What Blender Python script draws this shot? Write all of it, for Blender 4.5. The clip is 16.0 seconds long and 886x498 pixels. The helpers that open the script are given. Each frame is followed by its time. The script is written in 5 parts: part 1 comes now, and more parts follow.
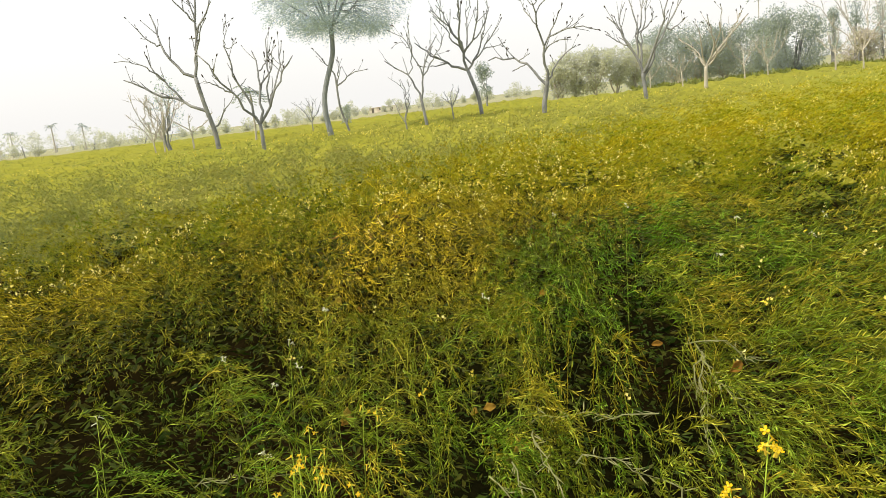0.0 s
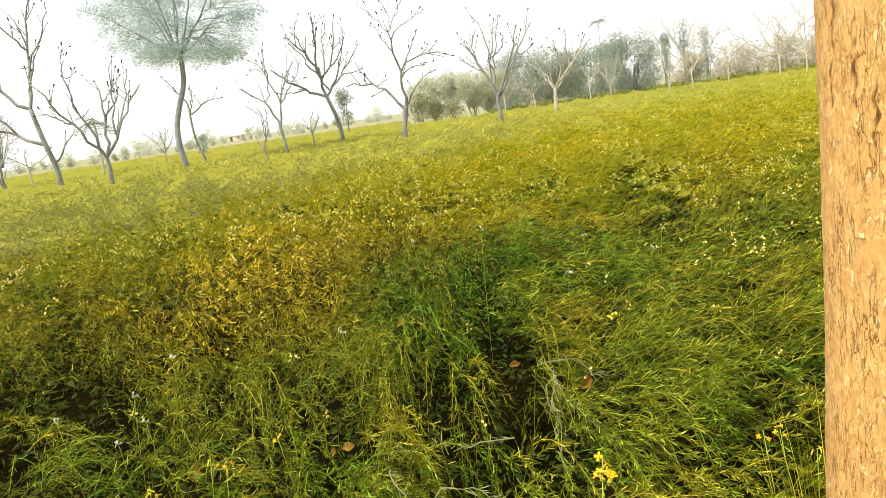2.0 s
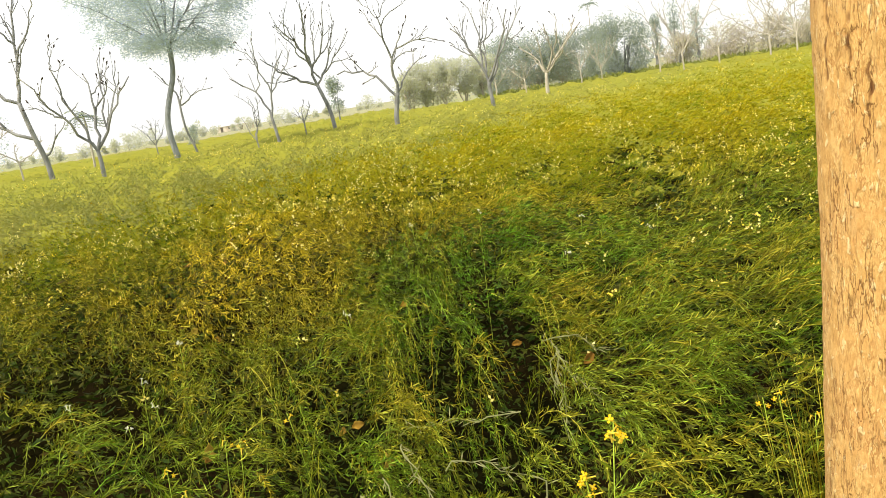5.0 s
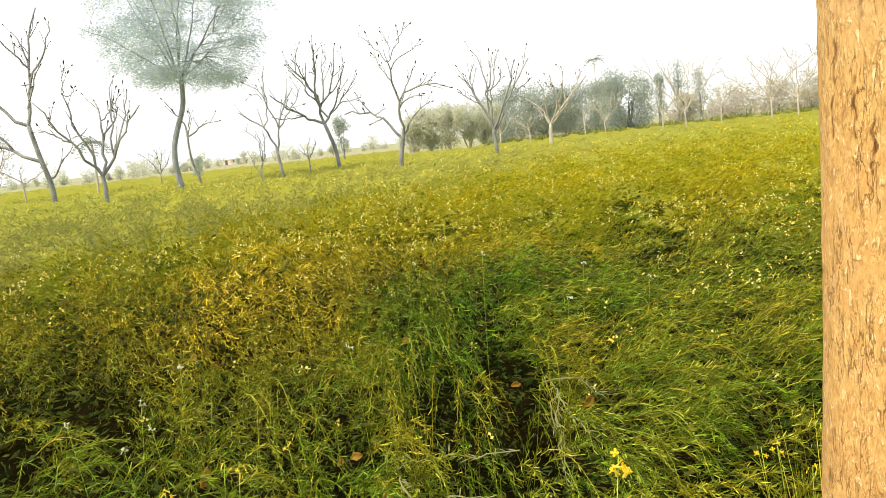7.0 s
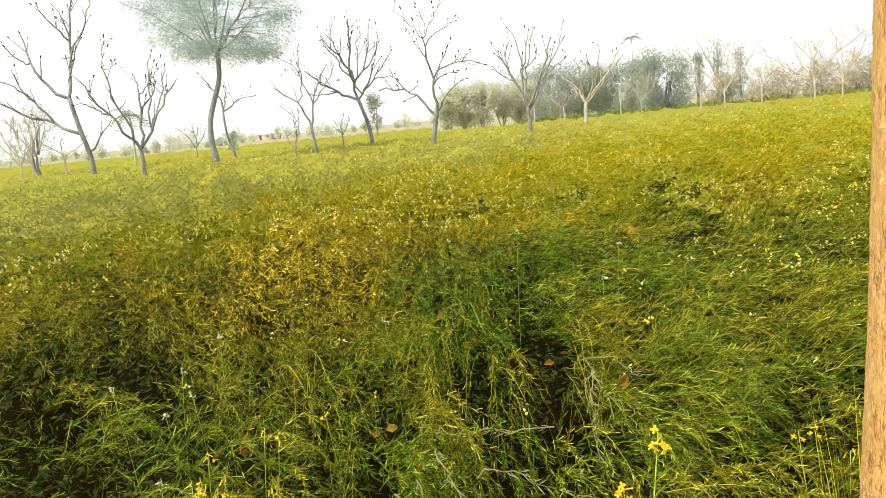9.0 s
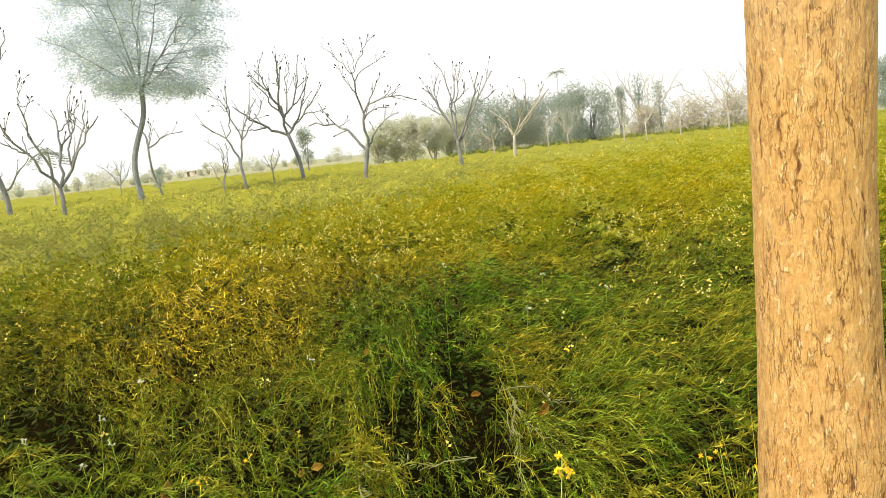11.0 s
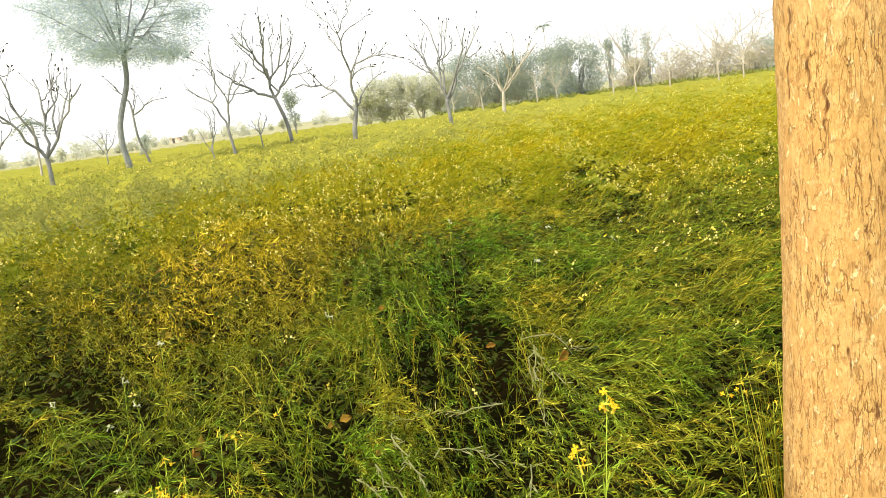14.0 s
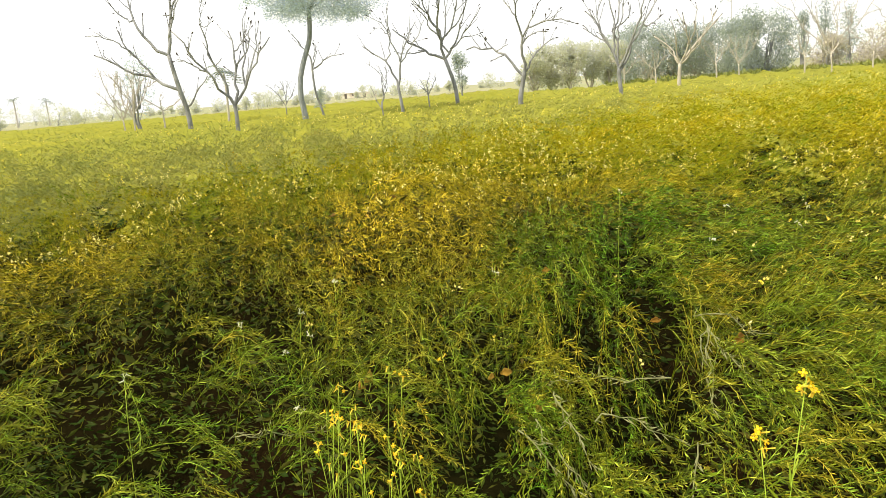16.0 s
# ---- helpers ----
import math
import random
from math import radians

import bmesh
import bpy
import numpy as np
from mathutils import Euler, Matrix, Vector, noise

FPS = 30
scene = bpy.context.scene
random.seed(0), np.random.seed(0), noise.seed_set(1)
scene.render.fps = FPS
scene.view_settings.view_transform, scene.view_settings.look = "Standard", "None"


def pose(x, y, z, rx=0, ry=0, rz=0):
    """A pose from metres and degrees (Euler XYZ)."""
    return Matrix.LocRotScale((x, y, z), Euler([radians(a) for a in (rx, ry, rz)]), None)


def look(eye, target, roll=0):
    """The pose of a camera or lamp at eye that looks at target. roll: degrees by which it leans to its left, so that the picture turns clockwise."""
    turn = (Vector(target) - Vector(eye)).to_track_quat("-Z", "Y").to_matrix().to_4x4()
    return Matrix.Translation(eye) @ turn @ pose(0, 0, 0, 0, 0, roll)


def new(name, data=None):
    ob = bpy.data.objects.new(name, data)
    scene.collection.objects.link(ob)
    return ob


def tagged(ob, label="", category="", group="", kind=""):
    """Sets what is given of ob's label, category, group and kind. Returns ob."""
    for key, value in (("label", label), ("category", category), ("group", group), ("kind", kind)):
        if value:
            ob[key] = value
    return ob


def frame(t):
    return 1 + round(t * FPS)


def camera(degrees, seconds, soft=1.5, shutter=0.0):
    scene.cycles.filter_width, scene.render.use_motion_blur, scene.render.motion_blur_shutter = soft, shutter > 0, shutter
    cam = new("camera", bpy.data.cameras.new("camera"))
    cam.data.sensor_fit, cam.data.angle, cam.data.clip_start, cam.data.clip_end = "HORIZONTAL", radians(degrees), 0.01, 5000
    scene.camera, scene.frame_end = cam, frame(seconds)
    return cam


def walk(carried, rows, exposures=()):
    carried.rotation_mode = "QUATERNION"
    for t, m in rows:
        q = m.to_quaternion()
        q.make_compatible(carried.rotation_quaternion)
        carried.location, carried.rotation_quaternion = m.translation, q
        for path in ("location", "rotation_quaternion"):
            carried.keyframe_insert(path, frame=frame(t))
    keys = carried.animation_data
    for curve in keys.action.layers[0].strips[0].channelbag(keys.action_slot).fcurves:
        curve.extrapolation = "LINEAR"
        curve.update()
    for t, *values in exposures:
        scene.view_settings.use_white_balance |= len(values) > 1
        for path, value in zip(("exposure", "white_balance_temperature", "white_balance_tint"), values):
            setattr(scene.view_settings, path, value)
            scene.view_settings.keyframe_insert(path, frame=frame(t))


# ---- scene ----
cam = camera(62.5, 16.0, soft=0.88)
PATH = [
    (0, (0.179, -0.42, 1.624), (-0.063, 1.526, 1.229), -6.9),
    (0.5, (0.212, -0.404, 1.618), (0.120, 1.552, 1.212), -7.2),
    (1, (0.228, -0.393, 1.631), (0.295, 1.566, 1.232), -7.2),
    (1.5, (0.232, -0.389, 1.629), (0.358, 1.572, 1.255), -7.7),
    (2, (0.231, -0.387, 1.633), (0.349, 1.573, 1.256), -8.2),
    (2.5, (0.240, -0.38, 1.636), (0.300, 1.591, 1.304), -8.5),
    (3, (0.261, -0.362, 1.64), (0.253, 1.615, 1.333), -9.5),
    (3.5, (0.262, -0.356, 1.643), (0.184, 1.617, 1.321), -9.9),
    (4, (0.241, -0.36, 1.634), (0.199, 1.6, 1.239), -9.8),
    (4.5, (0.205, -0.398, 1.632), (0.237, 1.552, 1.187), -10.7),
    (4.7, (0.204, -0.408, 1.63), (0.311, 1.54, 1.194), -9.9),
    (6.8, (0.176, -0.459, 1.626), (0.340, 1.507, 1.297), -7.8),
    (7, (0.172, -0.453, 1.621), (0.325, 1.518, 1.322), -6.2),
    (7.5, (0.164, -0.45, 1.612), (0.290, 1.514, 1.258), -5.4),
    (8, (0.155, -0.445, 1.611), (0.260, 1.515, 1.227), -4.6),
    (8.2, (0.154, -0.446, 1.612), (0.208, 1.517, 1.232), -5.1),
    (10.3, (0.152, -0.493, 1.632), (0.282, 1.479, 1.325), -7.4),
    (10.5, (0.167, -0.493, 1.631), (0.322, 1.477, 1.322), -7.5),
    (11, (0.186, -0.502, 1.631), (0.436, 1.462, 1.352), -6.1),
    (11.5, (0.201, -0.537, 1.635), (0.542, 1.415, 1.365), -5.4),
    (12, (0.218, -0.561, 1.632), (0.55, 1.387, 1.328), -6.7),
    (12.5, (0.184, -0.554, 1.637), (0.666, 1.366, 1.352), -6.7),
    (13, (0.139, -0.53, 1.623), (0.658, 1.369, 1.274), -7.0),
    (13.5, (0.122, -0.516, 1.625), (0.539, 1.395, 1.206), -7.8),
    (14, (0.11, -0.516, 1.627), (0.369, 1.429, 1.237), -7.8),
    (14.5, (0.091, -0.517, 1.624), (0.249, 1.439, 1.236), -7.0),
    (15, (0.071, -0.51, 1.625), (0.199, 1.436, 1.181), -5.9),
    (15.5, (0.053, -0.52, 1.614), (0.01, 1.439, 1.215), -4.8),
    (16, (0.048, -0.521, 1.609), (-0.112, 1.425, 1.177), -4.8),
]
walk(cam, [(t, look(eye, target, roll)) for t, eye, target, roll in PATH],
     exposures=[(0, 0.0), (0.5, 0.05), (1, 0.28), (1.5, 0.28), (2.5, 0.22), (3, 0.0), (3.5, -0.02), (4, 0.0), (4.5, 0.2), (7, 0.24), (8, 0.34), (10.5, 0.14), (11, 0.15), (12, 0.2), (12.5, 0.24), (13, 0.24), (13.5, 0.38), (14, 0.4), (14.5, 0.42), (15, 0.48), (15.5, 0.2), (16, 0.3)])

# ---- world and sun ----
SUN_EL, SUN_AZ = 54.0, 236.0          # degrees; azimuth clockwise from +y
world = bpy.data.worlds.new("sky")
scene.world = world
world.use_nodes = True
wn, wl = world.node_tree.nodes, world.node_tree.links
wn.clear()
sky = wn.new("ShaderNodeTexSky")
sky.sky_type = "NISHITA"
sky.sun_disc = False
sky.sun_elevation, sky.sun_rotation = radians(SUN_EL), radians(SUN_AZ)
sky.air_density, sky.dust_density, sky.ozone_density = 1.3, 6.0, 1.0
bg_sky = wn.new("ShaderNodeBackground")
bg_sky.inputs["Strength"].default_value = 0.06
veil = wn.new("ShaderNodeBackground")       # bright winter haze over the whole sky
veil.inputs["Color"].default_value = (1.0, 0.985, 0.96, 1)
veil.inputs["Strength"].default_value = 0.93
both = wn.new("ShaderNodeAddShader")
out = wn.new("ShaderNodeOutputWorld")
wl.new(sky.outputs[0], bg_sky.inputs["Color"])
wl.new(bg_sky.outputs[0], both.inputs[0])
wl.new(veil.outputs[0], both.inputs[1])
wl.new(both.outputs[0], out.inputs["Surface"])

sun = new("sun", bpy.data.lights.new("sun", "SUN"))
sun.data.energy, sun.data.angle, sun.data.color = 4.2, radians(4), (1.0, 0.87, 0.66)
sa, se = radians(SUN_AZ), radians(SUN_EL)
sun.matrix_world = look((60 * math.sin(sa) * math.cos(se), 60 * math.cos(sa) * math.cos(se), 60 * math.sin(se)), (0, 0, 0))

# ---- materials ----


def node_material(name):
    m = bpy.data.materials.new(name)
    m.use_nodes = True
    return m, m.node_tree.nodes, m.node_tree.links, m.node_tree.nodes["Principled BSDF"]


def ramp(nodes, stops):
    r = nodes.new("ShaderNodeValToRGB")
    e = r.color_ramp.elements
    while len(e) < len(stops):
        e.new(0.5)
    for el, (p, c) in zip(e, stops):
        el.position, el.color = p, (*c, 1)
    return r


def foliage_material(name, stops, rough=0.55, through_light=0.3, spread=0.25, low=0.85, high=1.0, gloss=0.06, pale=1.6, mid=0.68):
    """Leaves and pods: the colour runs along a ramp by ripeness, with a chance shift for each leaf."""
    m, n, l, p = node_material(name)
    geo = n.new("ShaderNodeNewGeometry")
    base = n.new("ShaderNodeAttribute")
    base.attribute_name = "ripe"
    sub = n.new("ShaderNodeMath")
    sub.operation = "MULTIPLY_ADD"
    l.new(geo.outputs["Random Per Island"], sub.inputs[0])
    sub.inputs[1].default_value = spread
    sub.inputs[2].default_value = -spread / 2
    add = n.new("ShaderNodeMath")
    l.new(base.outputs["Fac"], add.inputs[0])
    l.new(sub.outputs[0], add.inputs[1])
    tex = n.new("ShaderNodeTexNoise")
    tex.inputs["Scale"].default_value = 60
    add2 = n.new("ShaderNodeMath")
    add2.operation = "MULTIPLY_ADD"
    l.new(tex.outputs["Fac"], add2.inputs[0])
    add2.inputs[1].default_value = 0.16
    add2.inputs[2].default_value = -0.08
    add3 = n.new("ShaderNodeMath")
    l.new(add.outputs[0], add3.inputs[0])
    l.new(add2.outputs[0], add3.inputs[1])
    r = ramp(n, stops)
    l.new(add3.outputs[0], r.inputs[0])
    k1 = n.new("ShaderNodeMath")
    k1.operation = "MULTIPLY"
    l.new(geo.outputs["Random Per Island"], k1.inputs[0])
    k1.inputs[1].default_value = 37.7
    k2 = n.new("ShaderNodeMath")
    k2.operation = "FRACT"
    l.new(k1.outputs[0], k2.inputs[0])
    val = ramp(n, [(0.0, (low, low, low)), (mid, (1.0, 1.0, 1.0)), (1.0, (high, high, high * pale))])
    l.new(k2.outputs[0], val.inputs[0])
    tint = n.new("ShaderNodeMix")
    tint.data_type, tint.blend_type = "RGBA", "MULTIPLY"
    tint.inputs["Factor"].default_value = 1.0
    l.new(r.outputs[0], tint.inputs["A"])
    l.new(val.outputs[0], tint.inputs["B"])
    l.new(tint.outputs["Result"], p.inputs["Base Color"])
    p.inputs["Roughness"].default_value = rough
    p.inputs["Specular IOR Level"].default_value = gloss
    tr = n.new("ShaderNodeBsdfTranslucent")
    l.new(tint.outputs["Result"], tr.inputs["Color"])
    mix = n.new("ShaderNodeMixShader")
    mix.inputs[0].default_value = through_light
    l.new(p.outputs[0], mix.inputs[1])
    l.new(tr.outputs[0], mix.inputs[2])
    l.new(mix.outputs[0], n["Material Output"].inputs["Surface"])
    return m


def rough_material(name, c1, c2, scale, rough=0.85, bump=0.3, stretch=(1, 1, 1), c3=None, scale3=1.0, gloss=0.15):
    """Bark, soil, plaster: two colours mixed by noise, a third in large stains, and relief."""
    m, n, l, p = node_material(name)
    co = n.new("ShaderNodeTexCoord")
    mp = n.new("ShaderNodeMapping")
    mp.inputs["Scale"].default_value = stretch
    l.new(co.outputs["Object"], mp.inputs["Vector"])
    t1 = n.new("ShaderNodeTexNoise")
    t1.inputs["Scale"].default_value = scale
    t1.inputs["Detail"].default_value = 8
    t1.inputs["Roughness"].default_value = 0.65
    l.new(mp.outputs[0], t1.inputs["Vector"])
    r = ramp(n, [(0.34, c1), (0.66, c2)])
    l.new(t1.outputs["Fac"], r.inputs[0])
    col = r.outputs[0]
    if c3:
        t2 = n.new("ShaderNodeTexNoise")
        t2.inputs["Scale"].default_value = scale3
        t2.inputs["Detail"].default_value = 4
        l.new(co.outputs["Object"], t2.inputs["Vector"])
        f = ramp(n, [(0.45, (0, 0, 0)), (0.65, (1, 1, 1))])
        l.new(t2.outputs["Fac"], f.inputs[0])
        mx = n.new("ShaderNodeMix")
        mx.data_type = "RGBA"
        l.new(f.outputs[0], mx.inputs["Factor"])
        l.new(col, mx.inputs["A"])
        mx.inputs["B"].default_value = (*c3, 1)
        col = mx.outputs["Result"]
    l.new(col, p.inputs["Base Color"])
    p.inputs["Roughness"].default_value = rough
    p.inputs["Specular IOR Level"].default_value = gloss
    b = n.new("ShaderNodeBump")
    b.inputs["Strength"].default_value = bump
    b.inputs["Distance"].default_value = 0.02
    l.new(t1.outputs["Fac"], b.inputs["Height"])
    l.new(b.outputs[0], p.inputs["Normal"])
    return m


def trunk_material():
    """Buff, flaking bark: pale scales, short dark upright cracks, rust-coloured scuffs."""
    m, n, l, p = node_material("flaking_bark")
    co = n.new("ShaderNodeTexCoord")

    def upright(scale, squash, detail, rough=0.55, distort=0.0):
        mp = n.new("ShaderNodeMapping")
        mp.inputs["Scale"].default_value = (1, 1, squash)
        l.new(co.outputs["Object"], mp.inputs["Vector"])
        t = n.new("ShaderNodeTexNoise")
        t.inputs["Scale"].default_value = scale
        t.inputs["Detail"].default_value = detail
        t.inputs["Roughness"].default_value = rough
        t.inputs["Distortion"].default_value = distort
        l.new(mp.outputs[0], t.inputs["Vector"])
        return t.outputs["Fac"]

    def shaped(value, stops):
        r = ramp(n, [(a, (b, b, b)) for a, b in stops])
        l.new(value, r.inputs[0])
        return r.outputs[0]

    def times(a, b):
        k = n.new("ShaderNodeMath")
        k.operation = "MULTIPLY"
        l.new(a, k.inputs[0])
        l.new(b, k.inputs[1])
        return k.outputs[0]

    def blend(fac, a, colour):
        k = n.new("ShaderNodeMix")
        k.data_type = "RGBA"
        l.new(fac, k.inputs["Factor"])
        l.new(a, k.inputs["A"])
        k.inputs["B"].default_value = (*colour, 1)
        return k.outputs["Result"]

    def attribute(key):
        k = n.new("ShaderNodeAttribute")
        k.attribute_name = key
        return k.outputs["Fac"]

    def scales(size, squash, warp, seed):
        """Distance to the edges of upright scales of bark."""
        mp = n.new("ShaderNodeMapping")
        mp.inputs["Scale"].default_value = (1, 1, squash)
        mp.inputs["Location"].default_value = (seed, 0, 0)
        l.new(co.outputs["Object"], mp.inputs["Vector"])
        t = n.new("ShaderNodeTexNoise")
        t.inputs["Scale"].default_value = size * 1.3
        t.inputs["Detail"].default_value = 4
        l.new(mp.outputs[0], t.inputs["Vector"])
        mx = n.new("ShaderNodeMix")
        mx.data_type = "VECTOR"
        mx.inputs["Factor"].default_value = warp
        l.new(mp.outputs[0], mx.inputs["A"])
        l.new(t.outputs["Color"], mx.inputs["B"])
        k = n.new("ShaderNodeTexVoronoi")
        k.feature = "DISTANCE_TO_EDGE"
        k.inputs["Scale"].default_value = size
        l.new(mx.outputs["Result"], k.inputs["Vector"])
        return k.outputs["Distance"]

    fine = upright(170, 0.4, 6, 0.75, 0.3)
    patch = upright(55, 0.5, 4)
    edge = scales(120, 0.30, 0.016, 0.0)
    net = times(shaped(edge, [(0.0, 1), (0.035, 0.8), (0.08, 0)]), shaped(patch, [(0.48, 0), (0.66, 0.85)]))
    # pale band beside the cracks: the highlight on raised edges, put into colour
    lip_highlight = times(shaped(edge, [(0.07, 0), (0.16, 1), (0.30, 0)]), shaped(patch, [(0.42, 0.1), (0.60, 0.7)]))
    dash = times(shaped(upright(140, 0.20, 4, 0.55, 0.6), [(0.45, 0), (0.485, 1), (0.515, 1), (0.55, 0)]), shaped(upright(52, 0.5, 3), [(0.54, 0), (0.66, 0.7)]))
    split = times(shaped(scales(52, 0.16, 0.05, 3.1), [(0.0, 0.9), (0.014, 0.7), (0.034, 0)]), shaped(upright(24, 0.45, 4), [(0.41, 0), (0.53, 0.95)]))
    tone = ramp(n, [(0.28, (0.42, 0.226, 0.070)), (0.5, (0.575, 0.336, 0.110)), (0.72, (0.69, 0.440, 0.164))])
    l.new(fine, tone.inputs[0])
    col = blend(shaped(attribute("plate"), [(0.55, 0), (1.0, 0.5)]), tone.outputs[0], (0.76, 0.56, 0.26))
    col = blend(shaped(attribute("plate"), [(0.0, 0.45), (0.35, 0)]), col, (0.47, 0.27, 0.095))
    col = blend(times(shaped(upright(7, 0.8, 4), [(0.52, 0), (0.72, 0.6)]), shaped(fine, [(0.3, 1), (0.7, 0.4)])), col, (0.50, 0.25, 0.085))
    chips = shaped(upright(105, 0.45, 3, 0.5, 0.4), [(0.62, 0), (0.67, 0.85)])
    col = blend(chips, col, (0.80, 0.63, 0.33))
    col = blend(lip_highlight, col, (0.74, 0.52, 0.22))
    col = blend(dash, col, (0.46, 0.245, 0.082))
    col = blend(net, col, (0.36, 0.175, 0.058))
    col = blend(split, col, (0.24, 0.105, 0.034))
    col = blend(shaped(attribute("crack"), [(0.22, 0), (0.6, 0.8), (1.0, 0.95)]), col, (0.16, 0.068, 0.024))
    # paler, greyer bark colour blended in towards the top of the bole
    up = n.new("ShaderNodeSeparateXYZ")
    l.new(co.outputs["Object"], up.inputs[0])
    high = n.new("ShaderNodeMapRange")
    high.inputs["From Min"].default_value = 1.62
    high.inputs["From Max"].default_value = 1.86
    l.new(up.outputs["Z"], high.inputs["Value"])
    col = blend(times(high.outputs[0], shaped(upright(16, 0.6, 4), [(0.3, 0.35), (0.65, 0.65)])), col, (0.62, 0.43, 0.235))
    l.new(col, p.inputs["Base Color"])
    p.inputs["Roughness"].default_value = 0.9
    p.inputs["Specular IOR Level"].default_value = 0.15
    h1 = n.new("ShaderNodeMath")
    h1.operation = "MULTIPLY_ADD"
    h0 = n.new("ShaderNodeMath")
    h0.operation = "MAXIMUM"
    l.new(dash, h0.inputs[0])
    l.new(split, h0.inputs[1])
    l.new(h0.outputs[0], h1.inputs[0])
    h1.inputs[1].default_value = -0.8
    l.new(fine, h1.inputs[2])
    h2 = n.new("ShaderNodeMath")
    h2.operation = "MULTIPLY_ADD"
    l.new(chips, h2.inputs[0])
    h2.inputs[1].default_value = 0.5
    l.new(h1.outputs[0], h2.inputs[2])
    b = n.new("ShaderNodeBump")
    b.inputs["Strength"].default_value = 0.8
    b.inputs["Distance"].default_value = 0.005
    l.new(h2.outputs[0], b.inputs["Height"])
    l.new(b.outputs[0], p.inputs["Normal"])
    return m


# high and pale turn chance pods bluish-bright, as painted sky highlights.
CROP = foliage_material("mustard_pods", [(0.0, (0.088, 0.205, 0.004)), (0.22, (0.160, 0.212, 0.008)), (0.42, (0.288, 0.250, 0.009)), (0.6, (0.415, 0.335, 0.008)), (0.78, (0.64, 0.50, 0.012)), (0.92, (0.66, 0.43, 0.020)), (1.0, (0.42, 0.19, 0.045))], through_light=0.10, rough=0.5, spread=0.07, low=0.24, high=2.3, pale=3.0, gloss=0.08, mid=0.77)
# Green and dead-brown lower leaves, darkened further for shade between the stems.
LOW_LEAF = foliage_material("mustard_lower_leaves_shade", [(0.0, (0.024, 0.048, 0.004)), (0.5, (0.066, 0.066, 0.008)), (1.0, (0.15, 0.090, 0.020))], through_light=0.15, spread=0.4)
CROP_FAR = foliage_material("mustard_far_field", [(0.0, (0.055, 0.118, 0.009)), (0.22, (0.135, 0.210, 0.009)), (0.42, (0.252, 0.256, 0.009)), (0.6, (0.362, 0.312, 0.009)), (0.78, (0.45, 0.340, 0.010)), (1.0, (0.42, 0.232, 0.018))], through_light=0.15, rough=0.45, spread=0.08, low=0.6, high=1.25, pale=1.2, gloss=0.02)
# Crop colours lightened and blued to imitate haze over the far field.
CROP_HAZED = foliage_material("mustard_far_side_hazed", [(0.0, (0.100, 0.150, 0.055)), (0.22, (0.165, 0.212, 0.055)), (0.42, (0.238, 0.256, 0.060)), (0.6, (0.300, 0.292, 0.064)), (0.78, (0.340, 0.305, 0.064)), (1.0, (0.328, 0.242, 0.070))], through_light=0.2, rough=0.5, spread=0.05, low=0.85, high=1.1)
# Near-black filler; the shade between stems is put into its colour.
UNDER = rough_material("undergrowth_painted_shade", (0.004, 0.005, 0.0015), (0.011, 0.010, 0.003), 14, bump=0.9, c3=(0.012, 0.008, 0.003), scale3=1.3, gloss=0.0)
CANOPY_FAR = rough_material("crop_seen_flat", (0.165, 0.175, 0.024), (0.265, 0.255, 0.030), 5, bump=0.8, c3=(0.20, 0.21, 0.028), scale3=0.12, gloss=0.03)
PETAL = foliage_material("yellow_petals", [(0.0, (0.80, 0.50, 0.01)), (0.5, (0.86, 0.66, 0.03)), (1.0, (0.86, 0.79, 0.30))], through_light=0.35, pale=1.0)
PETAL_WHITE = foliage_material("white_petals", [(0.0, (0.62, 0.62, 0.46)), (1.0, (0.72, 0.72, 0.55))], through_light=0.35)
DRY_LEAF = foliage_material("dry_leaf_brown", [(0.0, (0.22, 0.11, 0.02)), (0.5, (0.32, 0.18, 0.03)), (1.0, (0.42, 0.31, 0.05))], gloss=0.03, rough=0.9, pale=1.0)
SILVER = foliage_material("dry_pale_stalk", [(0.0, (0.23, 0.25, 0.11)), (1.0, (0.34, 0.34, 0.17))], gloss=0.03, rough=0.8, pale=1.0)
TRUNK = trunk_material()
BARK_GREY = rough_material("grey_brown_bark", (0.11, 0.115, 0.115), (0.24, 0.25, 0.25), 9, stretch=(1, 1, 0.3), c3=(0.33, 0.335, 0.33), scale3=0.8)
# Buff bark, greyed and lightened for distance haze.
BARK_PALE = rough_material("pale_buff_bark", (0.32, 0.30, 0.25), (0.50, 0.47, 0.40), 7, stretch=(1, 1, 0.3), c3=(0.41, 0.38, 0.32), scale3=0.9)
BARK_FEATHER = rough_material("fissured_dark_bark", (0.14, 0.158, 0.165), (0.29, 0.315, 0.325), 12, stretch=(1, 1, 0.25), bump=0.7)
KNOB = rough_material("dark_shrivelled_buds", (0.03, 0.026, 0.022), (0.09, 0.075, 0.06), 20)
# Grey-green leaflets, lightened and blued for haze against the bright sky.
LEAF_FEATHER = foliage_material("feathery_grey_green_hazed", [(0.0, (0.41, 0.52, 0.50)), (0.5, (0.50, 0.60, 0.57)), (1.0, (0.59, 0.67, 0.62))], spread=0.5, through_light=0.5)
# Green foliage far lighter than real leaves, to carry the distance haze.
LEAF_GREEN_HAZED = foliage_material("green_leaf_hazed", [(0.0, (0.31, 0.375, 0.29)), (0.5, (0.38, 0.44, 0.345)), (1.0, (0.45, 0.50, 0.39))], spread=0.4, through_light=0.5)
